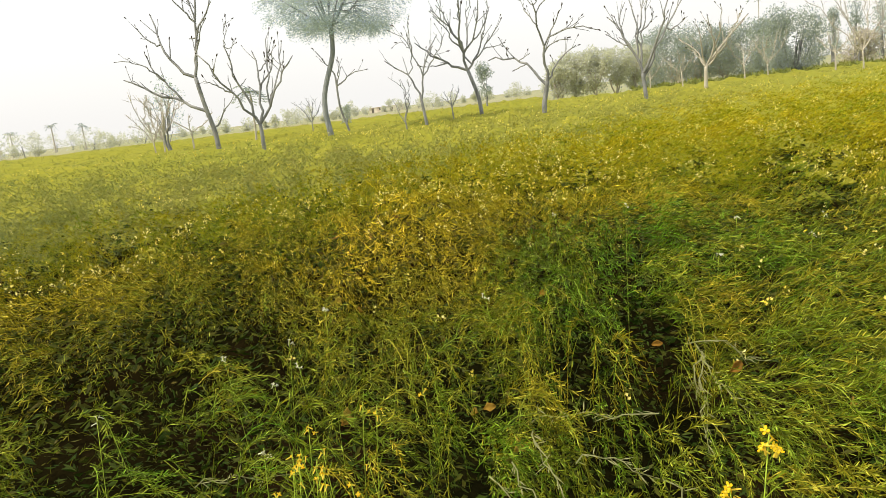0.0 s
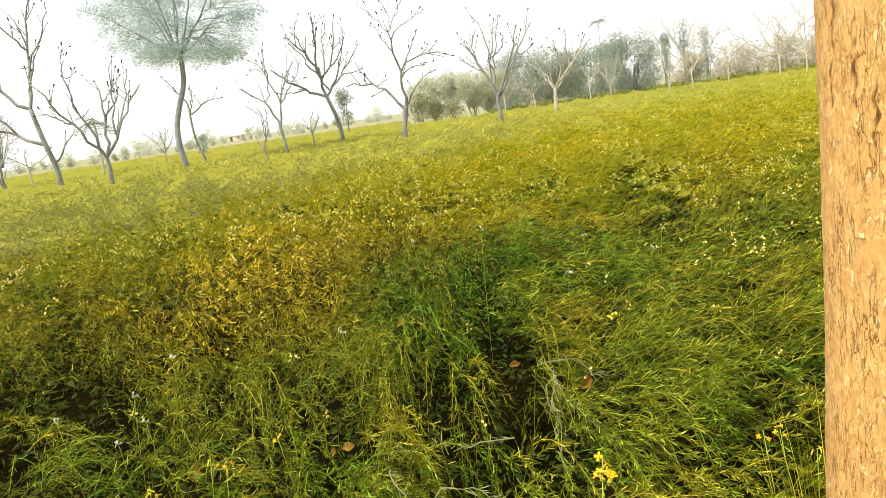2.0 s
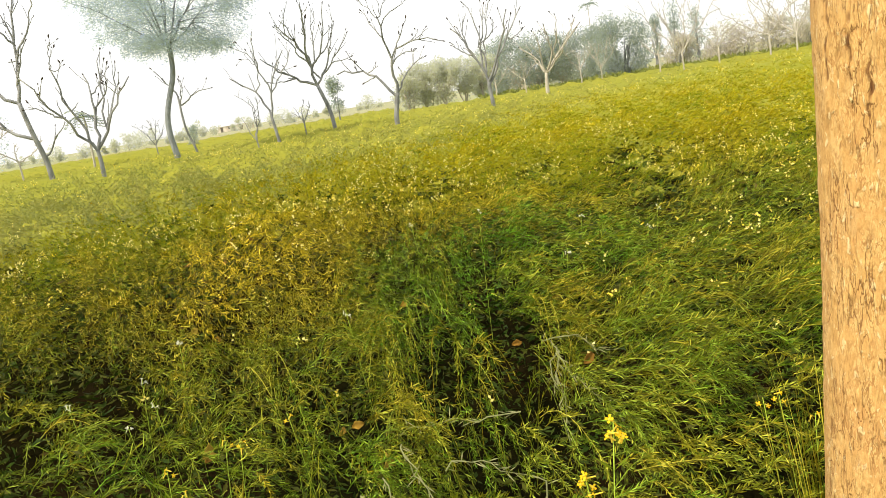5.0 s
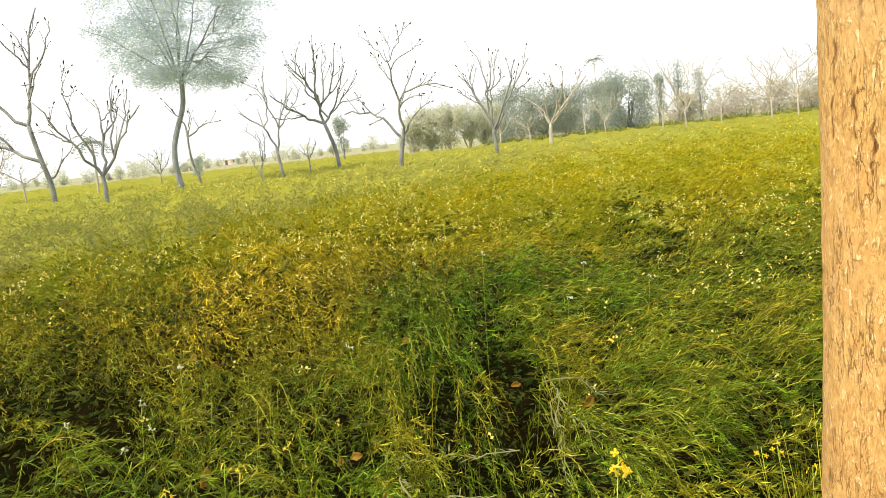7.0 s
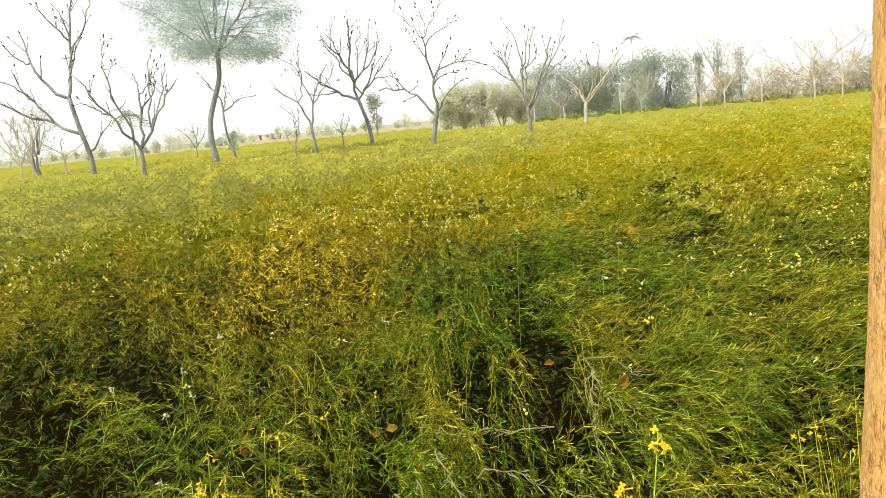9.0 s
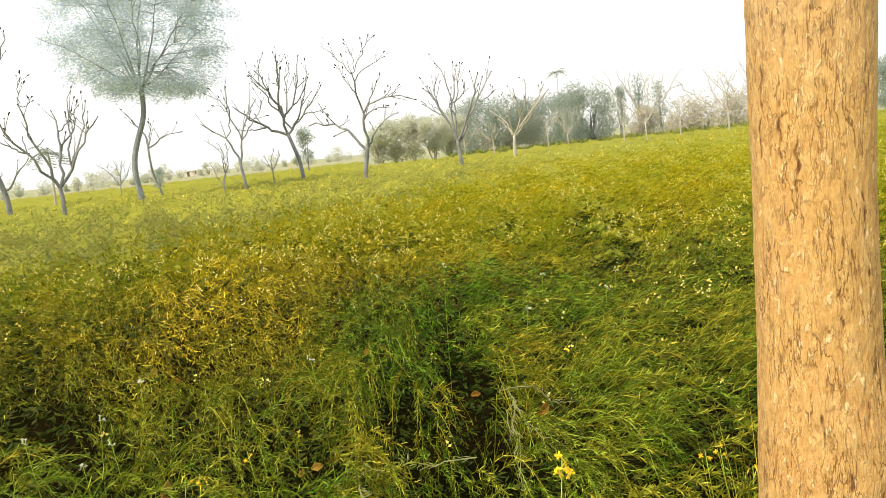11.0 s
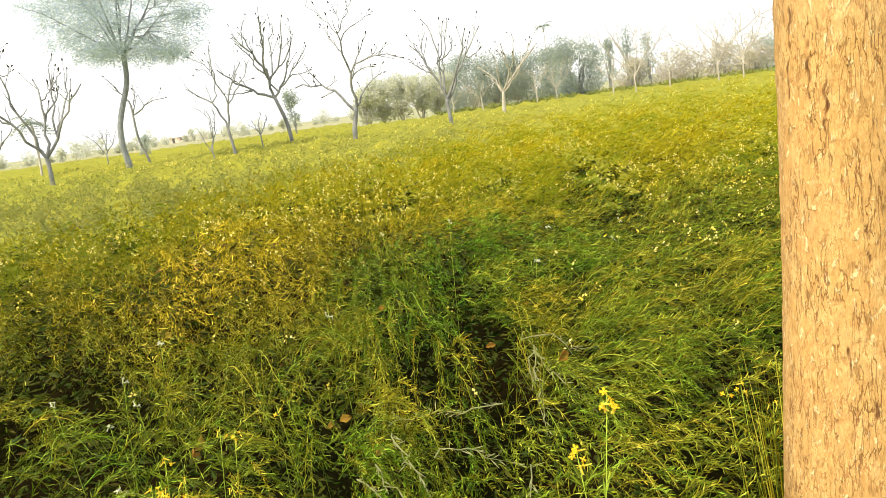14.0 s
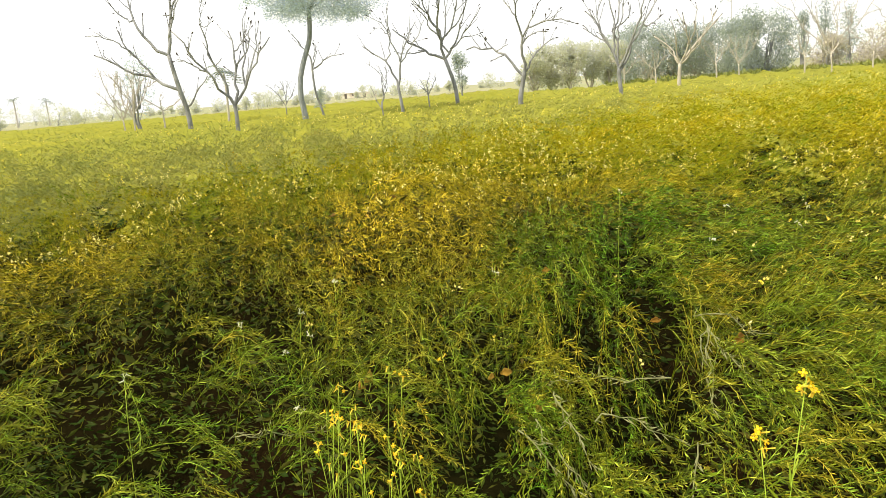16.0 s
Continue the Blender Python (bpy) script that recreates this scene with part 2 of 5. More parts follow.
# Olive-brown foliage, raised well above leaf brightness to imitate haze.
LEAF_OLIVE_HAZED = foliage_material("olive_brown_leaf_hazed", [(0.0, (0.56, 0.585, 0.40)), (0.5, (0.64, 0.66, 0.48)), (1.0, (0.70, 0.71, 0.55))], spread=0.4, through_light=0.6)
# Dry buff twigs, with haze mixed into the colour.
LEAF_DRY = foliage_material("dry_buff_twigs_hazed", [(0.0, (0.42, 0.40, 0.29)), (0.5, (0.54, 0.51, 0.38)), (1.0, (0.63, 0.59, 0.46))], spread=0.7)
SOIL = rough_material("field_soil", (0.10, 0.075, 0.045), (0.19, 0.15, 0.09), 3, bump=0.6, c3=(0.16, 0.18, 0.04), scale3=0.4)
FARLAND = rough_material("far_fields", (0.21, 0.215, 0.115), (0.31, 0.295, 0.185), 0.9, bump=0.3, c3=(0.22, 0.24, 0.11), scale3=0.012)
PLASTER = rough_material("lime_plaster", (0.62, 0.56, 0.46), (0.76, 0.70, 0.60), 2, c3=(0.5, 0.42, 0.32), scale3=0.5)
MUDWALL = rough_material("ochre_mud_wall", (0.46, 0.33, 0.15), (0.58, 0.43, 0.22), 2, c3=(0.40, 0.27, 0.12), scale3=0.6)
# Dark panel colour in place of the shade inside doors and windows.
OPENING = rough_material("painted_doorway_shade", (0.10, 0.09, 0.075), (0.16, 0.14, 0.12), 4)
ROOF = rough_material("thatch_roof", (0.22, 0.17, 0.11), (0.36, 0.29, 0.19), 6, stretch=(1, 1, 4))

# ---- mesh helpers ----
rng = np.random.default_rng(7)


def mesh_object(name, verts, faces, material, attrs=None, smooth=False):
    """One mesh object from arrays; faces is an (n, 3) or (n, 4) array or a list of such arrays."""
    verts = np.asarray(verts, dtype=np.float32).reshape(-1, 3)
    groups = [np.asarray(f, dtype=np.int32) for f in (faces if isinstance(faces, list) else [faces])]
    groups = [g for g in groups if len(g)]
    me = bpy.data.meshes.new(name)
    loops = np.concatenate([g.ravel() for g in groups])
    sizes = np.concatenate([np.full(len(g), g.shape[1], dtype=np.int32) for g in groups])
    starts = np.concatenate([[0], np.cumsum(sizes)[:-1]]).astype(np.int32)
    me.vertices.add(len(verts))
    me.vertices.foreach_set("co", verts.ravel())
    me.loops.add(len(loops))
    me.loops.foreach_set("vertex_index", loops)
    me.polygons.add(len(sizes))
    me.polygons.foreach_set("loop_start", starts)
    if smooth:
        me.polygons.foreach_set("use_smooth", np.ones(len(sizes), dtype=bool))
    for key, values in (attrs or {}).items():
        a = me.attributes.new(key, "FLOAT", "POINT")
        a.data.foreach_set("value", np.asarray(values, dtype=np.float32))
    me.update(calc_edges=True)
    me.validate()
    me.materials.append(material)
    return new(name, me)


def child(ob, parent, label=""):
    ob.parent = parent
    if label:
        ob["label"] = label
    return ob


def holder(name, x, y, z=0.0, turn=0.0):
    e = new(name)
    e.empty_display_size = 0.3
    e.matrix_world = pose(x, y, z, 0, 0, turn)
    return e


def tube(path, radii, sides=6, cap=True):
    """Verts and faces of a tapered tube along a path."""
    path = np.asarray(path, float)
    k = len(path)
    tan = np.gradient(path, axis=0)
    tan /= np.linalg.norm(tan, axis=1)[:, None] + 1e-9
    ref = np.array([0.31, 0.95, 0.05])
    u = np.cross(tan, ref)
    u /= np.linalg.norm(u, axis=1)[:, None] + 1e-9
    v = np.cross(tan, u)
    a = np.arange(sides) * 2 * np.pi / sides
    ring = u[:, None, :] * np.cos(a)[None, :, None] + v[:, None, :] * np.sin(a)[None, :, None]
    verts = (path[:, None, :] + ring * np.asarray(radii, float)[:, None, None]).reshape(-1, 3)
    i, j = np.meshgrid(np.arange(k - 1), np.arange(sides), indexing="ij")
    jn = (j + 1) % sides
    quads = np.stack([i * sides + j, i * sides + jn, (i + 1) * sides + jn, (i + 1) * sides + j], -1).reshape(-1, 4)
    tris = []
    if cap:
        verts = np.vstack([verts, path[-1]])
        tris = [[(k - 1) * sides + s, (k - 1) * sides + (s + 1) % sides, k * sides] for s in range(sides)]
    return verts, quads, np.array(tris, dtype=int).reshape(-1, 3)


class Pile:
    """Gathers tubes and leaves into one mesh."""

    def __init__(self):
        self.v, self.q, self.t, self.a, self.n = [], [], [], [], 0

    def put(self, verts, quads=(), tris=(), ripe=0.5):
        verts = np.asarray(verts, float).reshape(-1, 3)
        if len(quads):
            self.q.append(np.asarray(quads) + self.n)
        if len(tris):
            self.t.append(np.asarray(tris) + self.n)
        self.v.append(verts)
        self.a.append(np.broadcast_to(np.asarray(ripe, float), (len(verts),)))
        self.n += len(verts)

    def tube(self, path, radii, sides=5, ripe=0.5):
        self.put(*tube(path, radii, sides), ripe)

    def finish(self, name, material, smooth=False):
        faces = [np.concatenate(g) for g in (self.q, self.t) if g]
        return mesh_object(name, np.vstack(self.v), faces, material, {"ripe": np.concatenate(self.a)}, smooth)


def unit(a):
    return a / (np.linalg.norm(a, axis=-1, keepdims=True) + 1e-9)


def diamonds(base, way, length, width, ripe, fold=0.25, r=None):
    """Pointed leaves from base points along unit directions, folded a little along the middle."""
    r = r or rng
    side = unit(np.cross(way, r.normal(size=way.shape)))
    nor = np.cross(way, side)
    mid = base + way * (length * 0.45)[:, None] + nor * (width * fold)[:, None]
    v = np.stack([base, mid + side * width[:, None] / 2, base + way * length[:, None], mid - side * width[:, None] / 2], 1)
    n = len(base)
    idx = np.arange(n)[:, None] * 4
    tris = np.concatenate([idx + np.array([[0, 1, 2]]), idx + np.array([[0, 2, 3]])])
    return v.reshape(-1, 3), tris, np.repeat(ripe, 4)


def strips(base, way, length, width, ripe):
    """Slim pods of nearly even width with blunt ends."""
    side = unit(np.cross(way, rng.normal(size=way.shape) * 0.8 + np.array([0, 0, 0.6])))
    w, tip = side * (width / 2)[:, None], base + way * length[:, None]
    v = np.stack([base - w * 0.55, base + w * 0.55, tip + w * 0.6, tip - w * 0.6], 1)
    quads = np.arange(len(base))[:, None] * 4 + np.arange(4)[None, :]
    return v.reshape(-1, 3), quads, np.repeat(ripe, 4)


def spindles(base, way, length, width, ripe):
    """Round pods: three-sided, pointed at both ends, the under side left open where it lies against the stem."""
    side = unit(np.cross(way, rng.normal(size=way.shape) * 0.6 + np.array([0, 0, 1.0])))
    nor = np.cross(side, way)
    mid = base + way * (length * 0.5)[:, None]
    w = (width / 2)[:, None]
    v = np.stack([base, mid + side * w, mid + nor * w * 0.9, mid - side * w, base + way * length[:, None]], 1)
    idx = np.arange(len(base))[:, None] * 5
    tris = np.concatenate([idx + np.array([[a, b, c]]) for a, b, c in ((0, 1, 2), (1, 4, 2), (0, 2, 3), (2, 4, 3))])
    return v.reshape(-1, 3), tris, np.repeat(ripe, 5)


# ---- lie of the crop ----


def waves(x, y, size, seed):
    """Smooth, aimless unevenness from crossed sines, about -1 to 1."""
    g = np.random.default_rng(seed)
    s = np.zeros_like(x)
    for _ in range(7):
        a, f, ph = g.uniform(0, np.pi), 2 * np.pi / size * g.uniform(0.6, 1.6), g.uniform(0, 6.28)
        s = s + np.sin((x * np.cos(a) + y * np.sin(a)) * f + ph)
    return s / 3.0


def spot(x, y, cx, cy, rx, ry=None, turn=0.0):
    ry = ry or rx
    c, s = math.cos(turn), math.sin(turn)
    u, v = (x - cx) * c + (y - cy) * s, -(x - cx) * s + (y - cy) * c
    return np.exp(-(u / rx) ** 2 - (v / ry) ** 2)


def rut(x, y, x0, y0, x1, y1, w):
    """A groove of width w along a line, 0 to 1."""
    dx, dy = x1 - x0, y1 - y0
    t = np.clip(((x - x0) * dx + (y - y0) * dy) / (dx * dx + dy * dy), 0, 1)
    return np.exp(-((x - x0 - t * dx) ** 2 + (y - y0 - t * dy) ** 2) / (w * w))


def hollows(x, y):
    """Where the crop has sunk or lies open, 0 to 1."""
    x, y = x + 0.05 * waves(x, y, 0.35, 61), y + 0.05 * waves(x, y, 0.35, 62)
    return (1.25 * rut(x, y, 0.60, 1.68, 0.55, 1.38, 0.09) + 0.42 * rut(x, y, 0.46, 1.18, 0.20, 0.88, 0.05) + 0.65 * rut(x, y, 0.22, 1.34, 0.42, 1.24, 0.06)
            + 0.9 * rut(x, y, -1.42, 1.35, -1.30, 1.88, 0.065) + 0.9 * rut(x, y, -1.30, 1.88, -0.98, 2.12, 0.065) + 0.9 * rut(x, y, -0.98, 2.12, -0.70, 1.96, 0.065) + 0.7 * rut(x, y, -1.05, 1.33, -0.70, 1.27, 0.05)
            + 0.8 * rut(x, y, -1.0, 1.10, -0.60, 1.04, 0.07) + 0.6 * spot(x, y, -0.62, 1.72, 0.08, 0.07) + 0.5 * spot(x, y, -0.28, 1.62, 0.07, 0.06) + 0.5 * spot(x, y, -0.42, 1.38, 0.07, 0.06)
            + 0.7 * spot(x, y, -0.25, 2.68, 0.09, 0.08) + 0.2 * rut(x, y, -0.95, 2.62, -0.38, 2.66, 0.05) + 0.4 * spot(x, y, -0.52, 2.40, 0.10, 0.06) + 0.5 * spot(x, y, -1.55, 3.1, 0.45, 0.12) + 0.25 * spot(x, y, 0.80, 0.28, 0.22, 0.16)
            + 0.6 * spot(x, y, 0.62, 2.62, 0.12, 0.08) + 0.5 * spot(x, y, 1.05, 2.3, 0.12, 0.06) + 0.6 * spot(x, y, 1.75, 4.05, 0.45, 0.10) + 0.45 * spot(x, y, -1.3, 2.55, 0.35, 0.06))


def crop_height(x, y):
    far = np.clip((y - 3) / 12, 0, 1)
    h = 0.97 - 0.10 * far + waves(x, y, 1.1, 3) * 0.040 + waves(x, y, 0.45, 4) * 0.036 + waves(x, y, 5.0, 5) * 0.03
    h = h - 0.42 * hollows(x, y) - 0.13 * np.clip((1.15 - y) / 0.8, 0, 1)
    # the crest with its brown overhanging front, the green hummock, the sunk swathe and the one thrown over beside the trunk
    h = h + 0.20 * spot(x, y, -0.60, 3.50, 0.75, 0.48) - 0.06 * spot(x, y, -0.45, 2.55, 0.50, 0.26) + 0.05 * spot(x, y, -0.1, 1.6, 0.30, 0.30)
    h = h + 0.06 * spot(x, y, 0.28, 1.95, 0.25, 0.30) + 0.13 * spot(x, y, 0.40, 2.75, 0.42, 0.40) + 0.09 * spot(x, y, 0.75, 3.3, 0.55, 0.4) + 0.05 * spot(x, y, 1.05, 1.40, 0.40, 0.40)
    h = h + 0.06 * spot(x, y, -0.65, 3.0, 0.55, 0.45) / (1 + np.exp(-(y - 2.86 - 0.06 * np.sin(7 * x)) / 0.035))
    h = h + 0.07 * spot(x, y, -1.6, 2.35, 0.55, 0.30) - 0.09 * spot(x, y, -0.90, 1.62, 0.42, 0.28)
    h = h - 0.10 * spot(x, y, 1.9, 5.2, 1.3, 0.35) - 0.03 * spot(x, y, -4.5, 7.0, 2.0, 0.9) - 0.08 * spot(x, y, 4.5, 7.5, 2.2, 0.5)
    return h


def ripeness(x, y):
    r = 0.41 + 0.07 * waves(x, y, 2.6, 11) + 0.06 * waves(x, y, 0.7, 12) + 0.04 * waves(x, y, 9.0, 13)
    far = np.clip((y - 3.0) / 4, 0, 1)
    r = r + 0.11 * far - 0.08 * np.exp(-((y - 0.8) / 0.9) ** 2)
    r = r - 0.08 / (1 + np.exp((x + 0.25 * y + 1.0) * 0.8)) * far
    r = r - 0.20 / (1 + np.exp(-(x - 0.75 * y - 1.0) * 1.5)) * far
    for target, cx, cy, rx, ry in ((0.26, -0.90, 1.45, 0.48, 0.48), (0.27, 1.30, 1.5, 0.55, 0.8), (0.28, 0.85, 1.30, 0.25, 0.40), (0.36, -0.25, 1.85, 0.35, 0.40), (0.27, -0.2, 1.2, 0.35, 0.35), (0.80, -0.60, 3.25, 0.55, 0.36), (0.66, 0.0, 3.75, 0.6, 0.30), (0.42, -0.45, 2.50, 0.50, 0.26), (0.86, -0.74, 2.80, 0.14, 0.11), (0.34, -0.35, 2.15, 0.45, 0.30),
                                   (0.66, -0.06, 2.85, 0.10, 0.35), (0.03, 0.52, 2.85, 0.48, 0.50), (0.14, 0.34, 2.05, 0.28, 0.42), (0.06, 1.00, 2.95, 0.42, 0.42), (0.20, 1.9, 2.6, 0.7, 0.5), (0.20, 0.3, 0.72, 0.35, 0.15), (0.60, -1.9, 2.6, 0.4, 0.3), (0.60, 0.95, 4.6, 0.9, 0.4), (0.15, 1.75, 4.1, 0.6, 0.2), (0.18, 1.7, 5.2, 0.9, 0.22), (0.5, 3.4, 6.6, 1.0, 0.35), (0.50, -0.27, 0.95, 0.10, 0.10), (0.62, -0.24, 1.25, 0.05, 0.08), (0.60, -0.95, 0.95, 0.15, 0.10), (0.66, 1.80, 2.25, 0.16, 0.14), (0.16, -0.80, 1.10, 0.50, 0.28)):
        w = 0.97 * spot(x, y, cx, cy, rx, ry)
        r = r * (1 - w) + (target + 0.06 * waves(x, y, 0.4, 14)) * w
    return r


def lie(x, y):
    """Heading of the lodged stems, radians from +x."""
    near = np.clip((1.7 - y) / 0.6, 0, 1)
    a = -1.5 + (0.7 + 0.4 * near) * waves(x, y, 1.6, 21) + (0.35 + 0.4 * near) * waves(x, y, 0.5, 22)
    right = 1 / (1 + np.exp(-(x - 0.62) * 7))
    a = a * (1 - right) + right * (-0.08 + 0.45 * waves(x, y, 1.2, 23))
    left = np.clip(1.3 * spot(x, y, -0.80, 1.35, 0.55, 0.50), 0, 1)
    return a * (1 - left) + left * (0.35 + 0.35 * waves(x, y, 0.8, 24))


def field_edge(x):
    """How far the crop reaches along y."""
    return np.where(x < 2.5, 82.0, 51.0) + 1.5 * np.sin(x * 0.4)


def stems(pile, cx, cy, size, per, pods, round_pods, with_stem):
    """Plants at cx, cy, each a plume of pod-bearing stems that arch over the way the crop has lodged."""
    k = 6
    gaps = 0.6 * waves(cx, cy, 0.6 * size, 51) + 0.7 * waves(cx, cy, 0.24 * size, 52) + rng.normal(0, 0.3, len(cx)) - 2.2 * hollows(cx, cy) - 0.9 * spot(cx, cy, -0.30, 1.60, 0.48, 0.45) - 0.25 * spot(cx, cy, -0.38, 2.1, 0.5, 0.35) + 0.5 * spot(cx, cy, -0.6, 2.75, 0.4, 0.2) - 0.60 * spot(cx, cy, -0.85, 0.95, 0.6, 0.45) - 0.35 * spot(cx, cy, -0.95, 1.45, 0.5, 0.35) + 1.1 * spot(cx, cy, -0.6, 3.3, 0.6, 0.4) + 0.8 * spot(cx, cy, 0.6, 3.0, 0.6, 0.4) + 0.35 * spot(cx, cy, 0.7, 0.95, 0.3, 0.3) + 1.4 * spot(cx, cy, 0.26, 2.12, 0.28, 0.36) > (-0.20 if size < 0.7 else -0.33 if size < 0.9 else -0.5)
    cx, cy = cx[gaps], cy[gaps]
    m = len(cx)
    plant_rise = (rng.normal(0, 0.03, m) + 0.03 * waves(cx, cy, 0.22 * size, 53)) * min(size, 1.6)
    plant_head = lie(cx, cy) + rng.normal(0, 0.22, m)
    plant_ripe = ripeness(cx, cy) + rng.normal(0, 0.055, m)
    own = np.repeat(np.arange(m), per)
    n = len(own)
    head = plant_head[own] + rng.normal(0, 0.36, n)
    deep = rng.uniform(0, 1, n) ** 1.6
    length = size * rng.uniform(0.12, 0.27, n)
    s = np.linspace(0, 1, k + 1)
    bend = rng.normal(0, 0.35, n)
    hd = head[:, None] + bend[:, None] * s[None, :]
    step = (length / k)[:, None]
    px = (cx[own] + rng.normal(0, 0.035, n) * size)[:, None] + np.cumsum(np.cos(hd) * step, 1)
    py = (cy[own] + rng.normal(0, 0.035, n) * size)[:, None] + np.cumsum(np.sin(hd) * step, 1)
    arch = rng.uniform(0.10, 0.34, n)
    tip = np.where(rng.uniform(0, 1, n) < 0.2, rng.uniform(0.1, 0.45, n), rng.uniform(-0.45, 0.05, n))
    z = crop_height(px, py) + (plant_rise[own] - 0.26 * deep * size ** 0.5)[:, None]
    z = z + length[:, None] * (arch[:, None] * (4 * s * (1 - s) - 0.8)[None, :] + tip[:, None] * (s ** 2)[None, :])
    path = np.stack([px, py, z], -1)
    ripe = plant_ripe[own] + rng.normal(0, 0.045, n) - 0.12 * deep
    clear = (np.hypot(px - 0.926, py - 0.574) > 0.125).all(1) & (hollows(px, py).max(1) + rng.normal(0, 0.12, n) < 0.62)
    path, ripe, n = path[clear], ripe[clear], int(clear.sum())
    tan = unit(np.gradient(path, axis=1))
    u = unit(np.cross(tan, np.array([0.2, 0.1, 1.0])))
    v = np.cross(tan, u)
    if with_stem:
        a = np.arange(3) * 2.0944
        rad = (0.0013 * (1 - 0.5 * s))[None, :, None, None] * size
        ring = u[:, :, None, :] * np.cos(a)[None, None, :, None] + v[:, :, None, :] * np.sin(a)[None, None, :, None]
        vs = (path[:, :, None, :] + ring * rad).reshape(-1, 3)
        i, j, m = np.meshgrid(np.arange(n), np.arange(k), np.arange(3), indexing="ij")
        o = i * (k + 1) * 3
        q = np.stack([o + j * 3 + m, o + j * 3 + (m + 1) % 3, o + (j + 1) * 3 + (m + 1) % 3, o + (j + 1) * 3 + m], -1).reshape(-1, 4)
        pile.put(vs, q, (), np.repeat(ripe, (k + 1) * 3))
    f = (np.arange(pods)[None, :] + rng.uniform(0, 1, (n, pods))) / pods * 0.93 + 0.05
    g = f * k
    i0 = np.minimum(g.astype(int), k - 1)
    w = (g - i0)[..., None]
    rows = np.arange(n)[:, None]
    base = path[rows, i0] * (1 - w) + path[rows, i0 + 1] * w
    tj, uj, vj = tan[rows, i0], u[rows, i0], v[rows, i0]
    az = np.arange(pods)[None, :] * 2.4 + rng.uniform(-0.5, 0.5, (n, pods))
    open_ = rng.uniform(0.32, 0.66, (n, pods))[..., None]
    way = unit(tj * 0.85 + (uj * np.cos(az)[..., None] + vj * np.sin(az)[..., None]) * open_ + np.array([0, 0, 0.10]))
    ln = (rng.uniform(0.023, 0.036, (n, pods)) * (1.12 - 0.42 * f) * size).ravel()
    wd = ln * (rng.uniform(0.115, 0.16, n * pods) if round_pods else rng.uniform(0.105, 0.15, n * pods) * (1.1 if size < 1.2 else 2.2))
    rp = (np.repeat(ripe, pods) + rng.normal(0, 0.03, n * pods))
    if round_pods:
        vs, tr, rp = spindles(base.reshape(-1, 3), way.reshape(-1, 3), ln, wd, rp)
        pile.put(vs, (), tr, rp)
    elif size < 1.2:
        vs, qd, rp = strips(base.reshape(-1, 3), way.reshape(-1, 3), ln, wd * 0.8, rp)
        pile.put(vs, qd, (), rp)
    else:
        vs, tr, rp = diamonds(base.reshape(-1, 3), way.reshape(-1, 3), ln, wd, rp)
        pile.put(vs, (), tr, rp)


def scatter(r0, r1, density, a0=-48.0, a1=56.0):
    """Even chance points of the field in a ring about the standing place, within an arc (degrees from +y)."""
    area = radians(a1 - a0) / 2 * (r1 * r1 - r0 * r0)
    n = int(area * density)
    r = np.sqrt(rng.uniform(r0 * r0, r1 * r1, n))
    a = np.radians(rng.uniform(a0, a1, n))
    x, y = 0.2 + r * np.sin(a), -0.4 + r * np.cos(a)
    keep = (y > 0.26 + 0.05 * np.sin(x * 7)) & (y < field_edge(x)) & ((x - 0.926) ** 2 + (y - 0.574) ** 2 > 0.14 ** 2) & (spot(x, y, 0.86, 0.40, 0.15, 0.15) < 0.5)
    return x[keep], y[keep]


